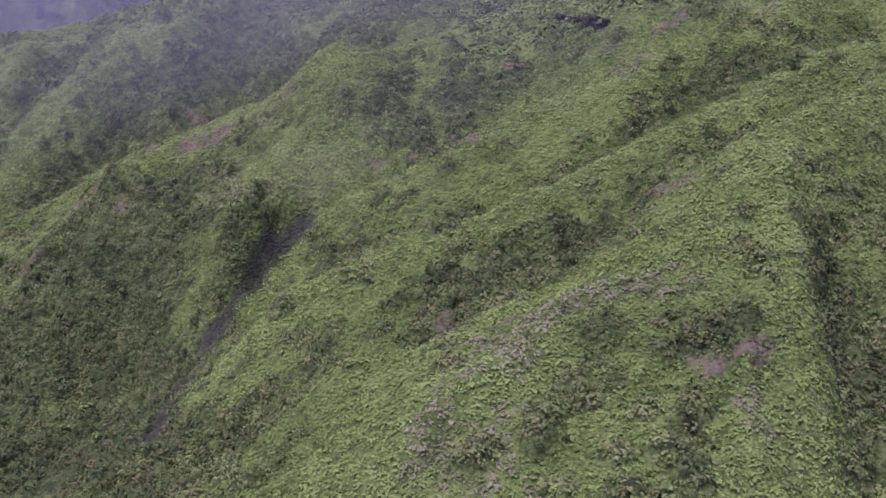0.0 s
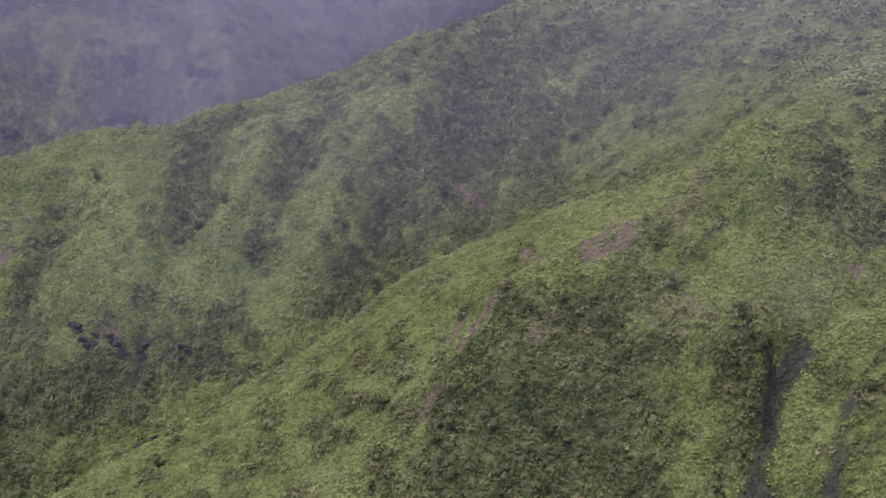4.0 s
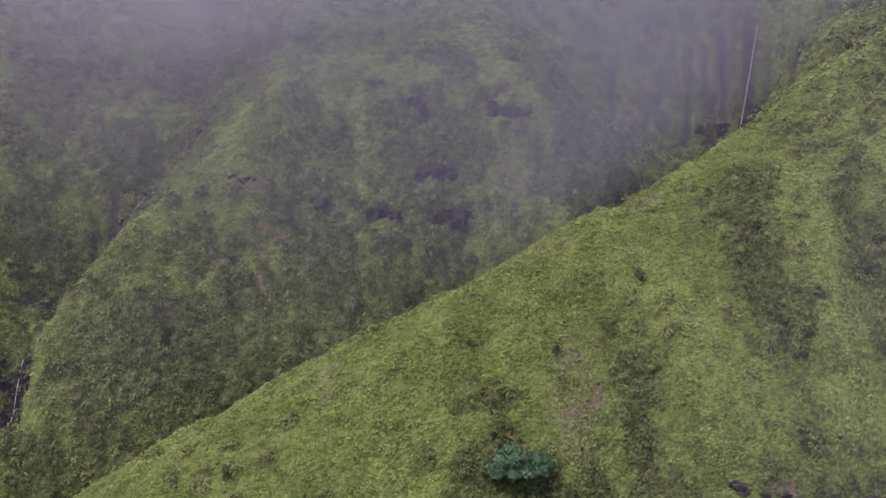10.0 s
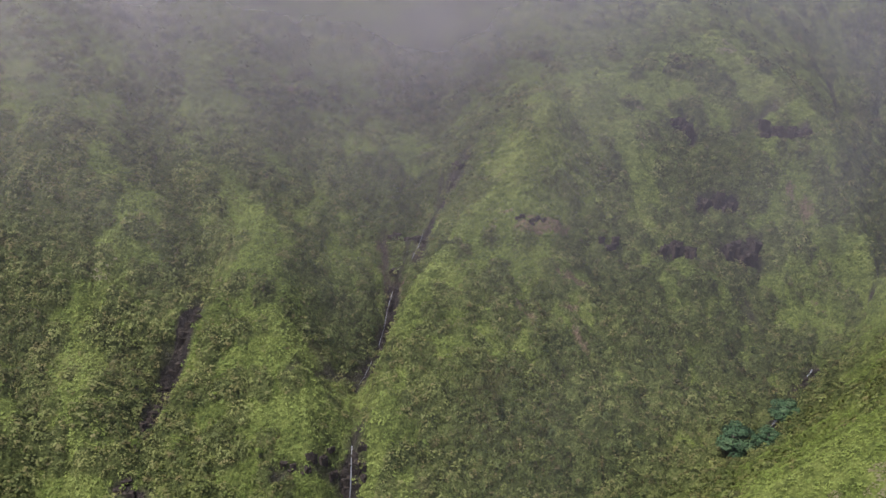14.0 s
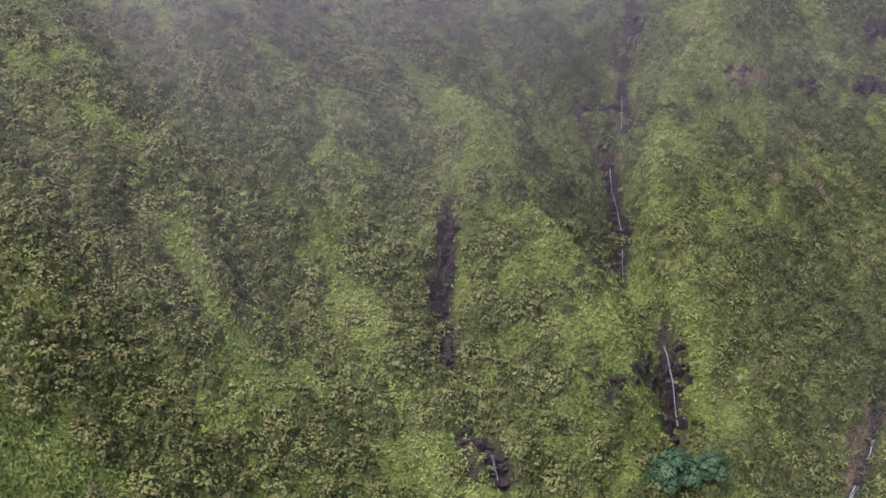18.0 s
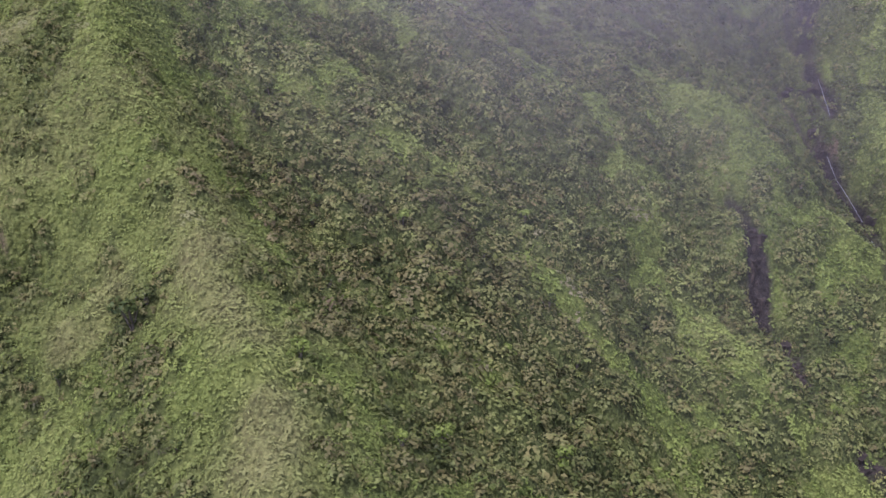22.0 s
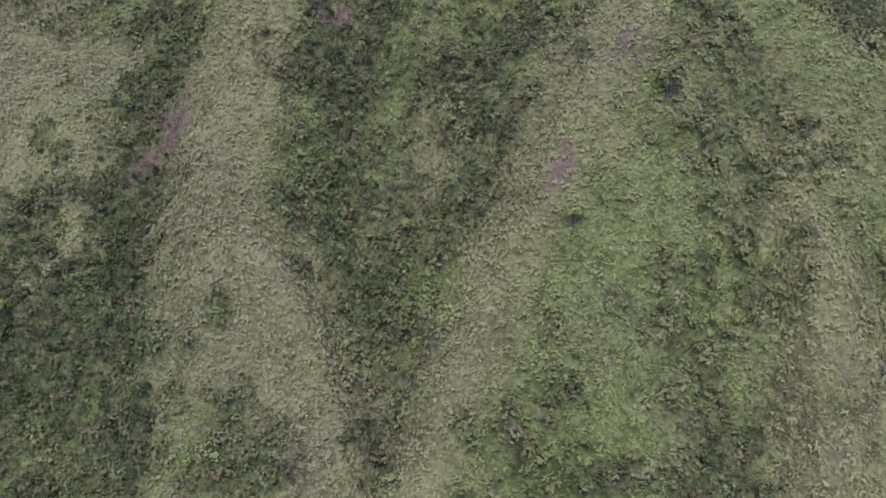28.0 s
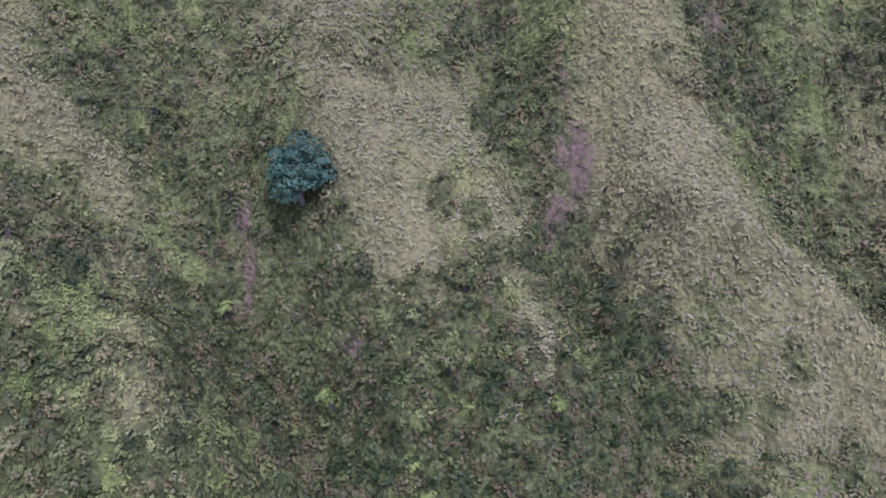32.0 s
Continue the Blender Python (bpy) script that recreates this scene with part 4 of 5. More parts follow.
def along(line, step):
    p = np.array(line, float)
    out = [p[:1]]
    for a, b in zip(p[:-1], p[1:]):
        k = max(1, int(round(np.hypot(*(b - a)[:2]) / step)))
        w = (np.arange(1, k + 1) / k)[:, None]
        out.append(a * (1 - w) + b * w)
    return np.vstack(out)


class Land:
    """A surface that passes through all crest and gully lines and folds sharply along them."""

    def __init__(self, lines, soft=0.7):
        p = np.vstack([along(ln, 7.0) for ln in lines])
        self.xy, m = p[:, :2], len(p)
        k = np.zeros((m + 3, m + 3))
        k[:m, :m] = -np.hypot(*(p[:, None, :2] - p[None, :, :2]).transpose(2, 0, 1)) + soft * np.eye(m)
        k[:m, m], k[m, :m] = 1, 1
        k[:m, m + 1:], k[m + 1:, :m] = p[:, :2] / 100, p[:, :2].T / 100
        self.w = np.linalg.solve(k, np.concatenate([p[:, 2], np.zeros(3)]))

    def height(self, x, y):
        q = np.stack([x.ravel(), y.ravel()], 1)
        out = np.empty(len(q))
        for i in range(0, len(q), 4000):
            c = q[i:i + 4000]
            d = np.hypot(c[:, None, 0] - self.xy[None, :, 0], c[:, None, 1] - self.xy[None, :, 1])
            out[i:i + 4000] = -d @ self.w[:-3] + self.w[-3] + c @ self.w[-2:] / 100
        return out.reshape(x.shape)


rng = np.random.default_rng(7)
LATTICE = rng.random((256, 256))


def value_noise(x, y):
    i, j = np.floor(x).astype(int), np.floor(y).astype(int)
    u, v = x - i, y - j
    u, v = u * u * (3 - 2 * u), v * v * (3 - 2 * v)
    g = lambda a, b: LATTICE[a % 256, b % 256]
    return (g(i, j) * (1 - u) + g(i + 1, j) * u) * (1 - v) + (g(i, j + 1) * (1 - u) + g(i + 1, j + 1) * u) * v - 0.5


def fractal(x, y, size, octaves=4):
    out = 0
    for o in range(octaves):
        f = 2 ** o / size
        out = out + value_noise(x * f + 17 * o, y * f + 31 * o) * 0.5 ** o
    return out


def steps(low, high, fine, reach, growth=1.18):
    mid = list(np.arange(low, high + fine, fine))
    left, right, d = [], [], fine
    x = low
    while x > low - reach:
        d *= growth
        x -= d
        left.append(x)
    x, d = mid[-1], fine
    while x < high + reach:
        d *= growth
        x += d
        right.append(x)
    a = np.array(left[::-1] + mid + right)
    return a if len(a) % 2 else a[:-1]


XS, YS = steps(-700, 125, 1.5, 3200), steps(85, 700, 1.5, 3200)
land = Land(CRESTS + GULLIES + REACHES)
GX, GY = np.meshgrid(XS, YS, indexing="ij")
coarse = land.height(np.clip(GX[::2, ::2], -1300, 700), np.clip(GY[::2, ::2], -500, 1300))
half = np.stack([np.interp(XS, XS[::2], coarse[:, j]) for j in range(coarse.shape[1])], 1)
BASE = np.stack([np.interp(YS, YS[::2], half[i]) for i in range(half.shape[0])], 0)
BASE = np.clip(BASE, 60, 520)


def blurred(a, r):
    for axis in (0, 1):
        c = np.cumsum(np.insert(np.pad(a, [(r + 0, r) if k == axis else (0, 0) for k in (0, 1)], mode="edge"), 0, 0, axis), axis)
        n = a.shape[axis]
        hi, lo = np.take(c, np.arange(2 * r + 1, 2 * r + 1 + n), axis), np.take(c, np.arange(n), axis)
        a = (hi - lo) / (2 * r + 1)
    return a




def sample(grid, x, y):
    i = np.clip(np.searchsorted(XS, x) - 1, 0, len(XS) - 2)
    j = np.clip(np.searchsorted(YS, y) - 1, 0, len(YS) - 2)
    u, v = (x - XS[i]) / (XS[i + 1] - XS[i]), (y - YS[j]) / (YS[j + 1] - YS[j])
    return (grid[i, j] * (1 - u) + grid[i + 1, j] * u) * (1 - v) + (grid[i, j + 1] * (1 - u) + grid[i + 1, j + 1] * u) * v


def runnels(size, reach, step=2.5):
    """Noise drawn out along the fall line, as rain draws ribs and runnels down a slope."""
    even = blurred(BASE, 7)
    gx, gy = np.gradient(even, XS, axis=0), np.gradient(even, YS, axis=1)
    g = np.hypot(gx, gy) + 1e-6
    gx, gy = gx / g, gy / g
    out, n = fractal(GX, GY, size, 3), 1
    for sign in (1, -1):
        x, y = GX.copy(), GY.copy()
        for _ in range(int(reach / step)):
            dx, dy = sample(gx, x, y), sample(gy, x, y)
            x, y = x + sign * step * dx, y + sign * step * dy
            out, n = out + fractal(x, y, size, 3), n + 1
    out = out / n
    return out / out.std()


RIBS = runnels(13.0, 35.0)


def distance_to(lines):
    p = np.vstack([along(ln, 4.0) for ln in lines])[:, :2]
    cx, cy = GX[::2, ::2].ravel(), GY[::2, ::2].ravel()
    d = np.concatenate([np.hypot(cx[i:i + 4000, None] - p[None, :, 0], cy[i:i + 4000, None] - p[None, :, 1]).min(1) for i in range(0, len(cx), 4000)])
    d = d.reshape(GX[::2, ::2].shape)
    h = np.stack([np.interp(XS, XS[::2], d[:, j]) for j in range(d.shape[1])], 1)
    return np.stack([np.interp(YS, YS[::2], h[i]) for i in range(h.shape[0])], 0)


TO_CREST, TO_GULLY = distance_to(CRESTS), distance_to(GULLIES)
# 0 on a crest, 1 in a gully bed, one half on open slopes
HOLLOW = 0.5 + (TO_CREST / (TO_CREST + TO_GULLY + 0.5) - 0.5) * np.exp(-(np.minimum(TO_CREST, TO_GULLY) / 21) ** 2)
STEEP = np.hypot(np.gradient(BASE, XS, axis=0), np.gradient(BASE, YS, axis=1))
FAR = np.clip((GY - 415) / 30, 0, 1) * np.clip((GX + 555) / 20, 0, 1)
NEAR = np.clip((300 - GY) / 20, 0, 1)
WOBBLE = fractal(GX + 210, GY + 40, 6, 4)


def strips(lines, edge, ragged):
    """How strongly each spot belongs to strips of (half width, points): edge gives the value from distance over width."""
    out = np.zeros_like(GX)
    for w, pts in lines:
        p = np.array(pts, float)
        reach = 3.0 * w + 4
        i0, i1 = np.searchsorted(XS, (p[:, 0].min() - reach, p[:, 0].max() + reach))
        j0, j1 = np.searchsorted(YS, (p[:, 1].min() - reach, p[:, 1].max() + reach))
        x, y = GX[i0:i1, j0:j1], GY[i0:i1, j0:j1]
        d = np.hypot(x - p[0, 0], y - p[0, 1])
        for a, b in zip(p[:-1], p[1:]):
            t = np.clip(((x - a[0]) * (b[0] - a[0]) + (y - a[1]) * (b[1] - a[1])) / (np.sum((b - a) ** 2) + 1e-6), 0, 1)
            d = np.minimum(d, np.hypot(x - a[0] - t * (b[0] - a[0]), y - a[1] - t * (b[1] - a[1])))
        d = d + ragged * (w + 1.0) * WOBBLE[i0:i1, j0:j1]
        out[i0:i1, j0:j1] = np.maximum(out[i0:i1, j0:j1], edge(d / w))
    return out


SHRUB = strips(SHRUBBY, lambda d: np.clip(1.5 - d, 0, 1), 1.3)
FADE = strips(FADED, lambda d: np.clip(1.6 - 0.8 * d, 0, 1), 1.0)
SLIP = strips(SLIPS, lambda d: np.clip(1.0 - 1.3 * d, 0, 0.7), 1.3)
SPUR = strips(SPURS, lambda d: np.exp(-d * d), 0.4)
BROWN = strips(PARCHED, lambda d: np.exp(-d * d), 0.8)
GASH = strips(GASHES, lambda d: np.exp(-d * d), 0.6)


def billow(x, y, size):
    """Rounded humps with creases between them, like a closed canopy."""
    return 1 - np.abs(value_noise(x / size, y / size)) * 2 - np.abs(value_noise(x / size * 2.1 + 9, y / size * 2.1)) * 0.9


ROUGH = BASE - 0.9 + (2.4 + 1.0 * NEAR) * np.exp(-TO_CREST / 3.5) - (2.8 + 0.8 * NEAR) * np.exp(-TO_GULLY / 4.0) - 1.0 * RIBS + 1.2 * fractal(GX, GY, 28, 3) + 0.9 * fractal(GX + 90, GY, 7, 3) + 2.0 * SPUR - (2.4 - 1.2 * NEAR) * GASH + FAR * 1.6 * billow(GX + 40, GY, 7.5)


def ground_z(x, y):
    return float(sample(HEIGHT, np.array([x]), np.array([y]))[0])


def slope(x, y, d=2.5):
    gx = (sample(BASE, x + d, y) - sample(BASE, x - d, y)) / (2 * d)
    gy = (sample(BASE, x, y + d) - sample(BASE, x, y - d)) / (2 * d)
    n = np.stack([-gx, -gy, np.ones_like(gx)], -1)
    return n / np.linalg.norm(n, axis=-1, keepdims=True)


# bare earth: slips and worn crest paths (x, y, x, y, half width)
SCARS = [(-345, 440, -362, 424, 3), (-335, 530, -322, 527, 0.8)]
# beds of the falls, scoured to bare rock
BEDS = [((-391, 465, 0), (-392.5, 459, 0), (-395, 448, 0)), ((-342, 562, 0), (-360, 538, 0), (-366, 528, 0)), ((-373, 523, 0), (-377, 512, 0), (-382, 498, 0), (-389, 488, 0)),
        ((-437, 494, 0), (-443, 485, 0), (-446, 478, 0), (-450, 463, 0)), ((-453, 447, 0), (-450, 437, 0)), ((-149, 311, 0), (-155, 305, 0))]
STREAM = [((-228, 500, 0), (-243, 486, 0), (-256, 474, 0), (-268, 464, 0)), ((-338, 440, 0), (-348, 432, 0), (-360, 424, 0), (-372, 420, 0))]
LEDGES = [((-276, 528, 0), (-262, 531, 0)), ((-250, 536, 0), (-233, 542, 0)), ((-256, 576, 0), (-248, 573, 0)), ((-253, 549, 0), (-251, 552, 0), (-238, 553, 0)), ((-220, 570, 0), (-205, 565, 0)),
          ((38, 316, 0), (45, 283, 0)), ((72, 299, 0), (84, 288, 0))]
TO_FALL = distance_to(BEDS + STREAM)
TO_BED = np.minimum(TO_FALL, distance_to(LEDGES))
BARE = SLIP.copy()
for x0, y0, x1, y1, w in SCARS:
    t = np.clip(((GX - x0) * (x1 - x0) + (GY - y0) * (y1 - y0)) / ((x1 - x0) ** 2 + (y1 - y0) ** 2), 0, 1)
    d = np.hypot(GX - x0 - t * (x1 - x0), GY - y0 - t * (y1 - y0)) + (2.2 * w + 1.2) * fractal(GX, GY, 6, 4)
    BARE = np.maximum(BARE, np.clip(1.2 - d / w, 0, 0.7))


# where woods take over from fern: (x, y, reach, strength)
WOODS_VALLEY = [(-515, 485, 55, 0.6), (-532, 490, 34, 0.9), (-470, 540, 70, 0.9), (-390, 540, 70, 0.9), (-300, 480, 70, 0.9), (-345, 450, 45, 0.8), (-60, 186, 26, 0.8), (-230, 530, 60, 0.8),
                (-105, 235, 42, 1.0), (-60, 200, 30, 0.8), (-110, 430, 55, 0.5), (-40, 330, 40, 0.3), (-215, 308, 26, 1.0), (-258, 316, 30, 0.9), (-85, 256, 26, 0.9), (70, 140, 25, 0.8),
                (15, 165, 12, 0.6), (-240, 352, 40, -0.3), (-400, 480, 30, -0.6), (-360, 500, 25, -0.5)]
WOODS_WEST = [(-643, 612, 19, 2.0), (-652, 636, 22, 1.9), (-632, 652, 11, 1.2), (-611, 675, 12, 0.7), (-638, 664, 15, 1.0), (-668, 662, 22, 1.4), (-634, 626, 9, 0.9), (-590, 500, 35, -0.3)]
END = np.clip((-556 - GX) / 24, 0, 1)
CREST = np.exp(-(TO_CREST / (5.5 + 1.5 * END)) ** 2)
UPPER = END * (0.4 + 0.6 * np.clip((GY - 518) / 35, 0, 1))
PALE = CREST * (0.08 + 0.5 * UPPER) + fractal(GX + 300, GY, 14, 4) * (0.3 + 0.7 * UPPER) + 0.26 * UPPER - 0.05
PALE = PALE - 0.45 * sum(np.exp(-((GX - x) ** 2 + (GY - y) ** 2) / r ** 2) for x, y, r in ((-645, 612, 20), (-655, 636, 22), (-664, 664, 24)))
PALE = np.clip(PALE * 0.8 + 0.45 * FADE * (0.4 + 0.6 * END) * (1 + 1.6 * fractal(GX + 20, GY + 500, 5, 3)), 0, 0.8)
WOOD = (HOLLOW - 0.5) * 2.4 + 0.1 * NEAR + RIBS * 0.3 + fractal(GX, GY, 40, 4) / 0.22 * 0.2 + fractal(GX + 70, GY, 10, 2) / 0.2 * 0.25 - 0.5 * CREST + 0.4 * FAR + 1.35 * SHRUB - 0.9 * FADE - 0.8 * SPUR - 0.15 + 0.15 * END - 0.5 * BROWN * FAR
WOOD = WOOD + sum(w * np.exp(-((GX - x) ** 2 + (GY - y) ** 2) / r ** 2) for x, y, r, w in WOODS_VALLEY + WOODS_WEST)
SEEDS = rng.random((256, 256, 5))
SPREAD = rng.normal(size=(256, 256))


def clumps(x, y):
    """Plants grow in rounded clumps: height of the clump here, its fall to both sides, its kind (woody if high) and three chances."""
    shape = x.shape
    x, y = x.ravel(), y.ravel()
    size = np.where(x < -545, 2.7, np.where((y > 405) | (x > 110), 5.2, 3.6))
    best = np.full(x.shape, -1e9)
    out = np.zeros((7, len(x)))
    for i in (-1, 0, 1):
        for j in (-1, 0, 1):
            a, b = np.floor(x / size).astype(int) + i, np.floor(y / size).astype(int) + j
            c = SEEDS[a % 256, b % 256]
            sx, sy = (a + 0.08 + 0.84 * c[:, 0]) * size, (b + 0.08 + 0.84 * c[:, 1]) * size
            kind = sample(WOOD, sx, sy) + np.where(x < -556, 0.7, np.where(y > 430, 0.62, 0.42)) * SPREAD[a % 256, b % 256] + np.where(c[:, 3] > np.where(x < -556, 0.8, 0.87), 1.7, 0)
            big = np.clip((kind - 0.55) / 0.5, 0, 1)
            tall = size * ((0.1 + 0.16 * c[:, 2]) * np.where(x < -556, 1.6, 1.0) + big * (0.2 + 0.44 * c[:, 2] ** 1.5) * np.where(x < -545, 1.35, 1.0))
            reach = size * (0.5 + 0.32 * c[:, 2])
            d2 = ((x - sx) ** 2 + (y - sy) ** 2) / reach ** 2
            z = np.maximum(tall * (1 - d2), -0.25 * tall - 0.1 * d2)
            win = z > best
            best = np.where(win, z, best)
            new_out = np.stack([z, -2 * tall * (x - sx) / reach ** 2, -2 * tall * (y - sy) / reach ** 2, kind, c[:, 2], c[:, 3], c[:, 4]])
            out = np.where(win, new_out, out)
    return out.reshape(7, *shape)


CALM = np.clip(TO_BED / 5.0, 0.0, 1)
CLUMP = clumps(GX, GY)
HEIGHT = ROUGH + CALM * CLUMP[0] * 0.9 - 0.9 * np.exp(-(TO_BED / 2.5) ** 2)


def grid_mesh(name, verts, nx, ny, mat):
    me = bpy.data.meshes.new(name)
    idx = np.arange(nx * ny).reshape(nx, ny)
    q = np.stack([idx[:-1, :-1], idx[1:, :-1], idx[1:, 1:], idx[:-1, 1:]], -1).reshape(-1, 4)
    fill(me, verts, q)
    me.materials.append(mat)
    return me


def fill(me, verts, quads):
    me.vertices.add(len(verts))
    me.vertices.foreach_set("co", np.ascontiguousarray(verts, np.float32).ravel())
    k = quads.shape[1]
    me.loops.add(quads.size)
    me.loops.foreach_set("vertex_index", np.ascontiguousarray(quads, np.int32).ravel())
    me.polygons.add(len(quads))
    me.polygons.foreach_set("loop_start", np.arange(0, quads.size, k, dtype=np.int32))
    me.update(calc_edges=True)


def attribute(me, name, values):
    a = me.attributes.new(name, "FLOAT", "POINT")
    a.data.foreach_set("value", np.ascontiguousarray(values, np.float32).ravel())


me = grid_mesh("ground", np.stack([GX, GY, HEIGHT], -1).reshape(-1, 3), len(XS), len(YS), MAT_GROUND)
attribute(me, "bare", BARE)
attribute(me, "pale", PALE)
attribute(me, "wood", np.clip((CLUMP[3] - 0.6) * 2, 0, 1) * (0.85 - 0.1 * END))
attribute(me, "stone", np.clip((STEEP - 2.6) * 1.2 + fractal(GX, GY, 12, 3), 0, 1) * (1 - END) + 0.8 * np.clip(1.4 * GASH - 0.3, 0, 1) * (1 - END) + np.clip(1.5 - TO_BED / 2.1 + fractal(GX, GY, 5, 2), 0, 1) * 0.95)
me.shade_smooth()
tagged(new("ground", me), "steep folded ridges and gullies under green fern", "mountainside", kind="structure")


# ---- mist: thin veils that hang between the ridges and thicken upwards ----
def veil(line, low, high, thick, lift=30.0, even=0.0, rows=30):
    """A sheet of thin mist along a line of (x, y, density); even: how little it thins towards the ground."""
    p = along(line, 14.0)
    z = np.linspace(low, high, rows)
    x, y, zz = np.repeat(p[:, 0], rows), np.repeat(p[:, 1], rows), np.tile(z, len(p))
    me = grid_mesh("mist_veil", np.stack([x, y, zz], -1), len(p), rows, MAT_MIST)
    over = np.clip((zz - sample(HEIGHT, x, y) - 1) / lift, 0, 1)
    ends = np.repeat(np.clip(np.minimum(np.arange(len(p)), np.arange(len(p))[::-1]) / 6, 0, 1) * p[:, 2], rows)
    rise = np.interp(zz, (low, 210, 250, 310), (0.2, 0.42, 0.9, 1.6)) * (1 - even) + even
    attribute(me, "veil", thick * over * over * (3 - 2 * over) * ends * rise)
    me.shade_smooth()
    return tagged(new("mist", me), "thin grey veil of mist hanging between ridges", "mist", "mist veils", "stuff")


veil(((170, 300, 0.6), (95, 266, 0.7), (45, 250, 0.8), (0, 238, 0.9), (-50, 240, 0.65), (-110, 240, 0.25)), 180, 400, 0.05, 16, 0.5)
veil(((190, 330, 0.6), (110, 312, 0.7), (60, 300, 0.8), (0, 292, 1), (-60, 305, 1.2), (-120, 290, 0.6), (-180, 280, 0.4), (-240, 270, 0.4)), 170, 400, 0.07, 22, 0.5)
veil(((230, 380, 0.5), (110, 352, 0.4), (30, 345, 0.4), (-40, 335, 0.4), (-120, 318, 0.4), (-200, 305, 0.8), (-260, 295, 0.6)), 170, 410, 0.09, 30, 0.6)
veil(((260, 430, 0.7), (120, 400, 0.6), (20, 395, 0.5), (-60, 370, 0.6), (-130, 350, 0.8), (-200, 330, 0.6)), 170, 420, 0.11, 45, 0.5)
veil(((330, 520, 1.2), (60, 500, 0.8), (-60, 520, 0.5), (-110, 512, 0.5), (-150, 502, 1.0), (-185, 487, 1.4), (-250, 440, 0.75), (-310, 415, 0.4), (-348, 400, 0.25), (-430, 400, 0.15)), 140, 460, 0.27, 40, 0.7)
veil(((-330, 450, 0.1), (-400, 432, 0.25), (-450, 430, 0.6), (-500, 440, 0.8), (-535, 462, 0.7), (-560, 500, 0.7), (-580, 560, 0.5)), 180, 460, 0.055, 32)
veil(((200, 660, 1), (0, 600, 0.35), (-120, 575, 0.35), (-200, 530, 0.65), (-300, 490, 0.55), (-420, 480, 0.6), (-500, 500, 0.75), (-545, 560, 0.75), (-575, 680, 0.8)), 150, 480, 0.18, 45, 0.4)
veil(((250, 700, 1), (0, 640, 0.25), (-120, 605, 0.3), (-180, 582, 0.75), (-300, 545, 0.85), (-420, 535, 1.0), (-490, 540, 1.0), (-540, 620, 0.85), (-570, 720, 1)), 150, 500, 0.16, 36)
veil(((300, 760, 0.5), (0, 690, 0.35), (-200, 620, 0.5), (-330, 590, 1), (-450, 585, 1), (-520, 640, 1), (-580, 760, 1)), 150, 520, 0.3, 40)


def cover(name, spots, width, tall, leaves, mat, label, category, tone, pale, spread, leaf, blade):
    """One thicket of many plants: every plant a dome of folded leaf sprays."""
    n = len(spots)
    x, y = spots[:, 0], spots[:, 1]
    lump, calm = clumps(x, y), sample(CALM, x, y)
    normal = slope(x, y)
    fall = np.stack([-lump[1], -lump[2], np.zeros(n)], -1) * (0.45 * calm)[:, None]
    up = normal * 0.6 + np.array([0, 0, 0.4]) + np.clip(fall, -0.9, 0.9)
    up /= np.linalg.norm(up, axis=1, keepdims=True)
    base = np.stack([x, y, np.maximum(sample(HEIGHT, x, y), sample(ROUGH, x, y) + calm * lump[0] * 0.9) + 0.1], -1)
    az, el = rng.random((n, leaves)) * 2 * np.pi, np.arcsin(rng.random((n, leaves)) ** 0.8)
    dirs = np.stack([np.cos(az) * np.cos(el), np.sin(az) * np.cos(el), np.sin(el)], -1)
    side = np.cross(up, (0.3, 0.9, 0.1))
    side /= np.linalg.norm(side, axis=1, keepdims=True)
    fwd = np.cross(up, side)
    turn = lambda d: d[..., :1] * side[:, None] + d[..., 1:2] * fwd[:, None] + d[..., 2:] * up[:, None]
    r = 0.65 + 0.4 * rng.random((n, leaves, 1))
    scale = np.stack([width * 0.5, width * 0.5, tall], -1)[:, None]
    centre = base[:, None] + turn(dirs * r * scale)
    face = turn(dirs) * 0.55 + spread * (rng.random((n, leaves, 3)) - 0.5) + up[:, None] * 0.6
    face /= np.linalg.norm(face, axis=-1, keepdims=True)
    t = np.cross(face, rng.random((n, leaves, 3)) - 0.5)
    t /= np.linalg.norm(t, axis=-1, keepdims=True) + 1e-9
    b = np.cross(face, t)
    size = ((width * leaf)[:, None, None] * (0.6 + 0.7 * rng.random((n, leaves, 1))))
    fold = face * size * 0.22
    v = [centre - t * size * 0.6, centre - b * size * 0.36 + fold, centre + t * size * 0.6, centre + b * size * 0.36 + fold]
    if blade:
        v = [centre - t * size * 0.5 - b * size * 0.35, centre - t * size * 0.5 + b * size * 0.35, centre + t * size * 0.75 - face * size * 0.15]
    v = np.stack(v, 2)
    quads = np.arange(n * leaves * len(v[0, 0])).reshape(-1, len(v[0, 0]))
    me = bpy.data.meshes.new(name)
    fill(me, v.reshape(-1, 3), quads)
    attribute(me, "pale", np.repeat(pale, leaves * len(v[0, 0])))
    attribute(me, "tone", np.repeat(tone, leaves * len(v[0, 0])))
    me.materials.append(mat)
    return tagged(new(name, me), label, category, kind="stuff")


def scatter(x0, x1, y0, y1, spacing):
    a, b = np.meshgrid(np.arange(x0, x1, spacing), np.arange(y0, y1, spacing))
    p = np.stack([a.ravel(), b.ravel()], -1)
    return p + (rng.random(p.shape) - 0.5) * spacing * 1.1


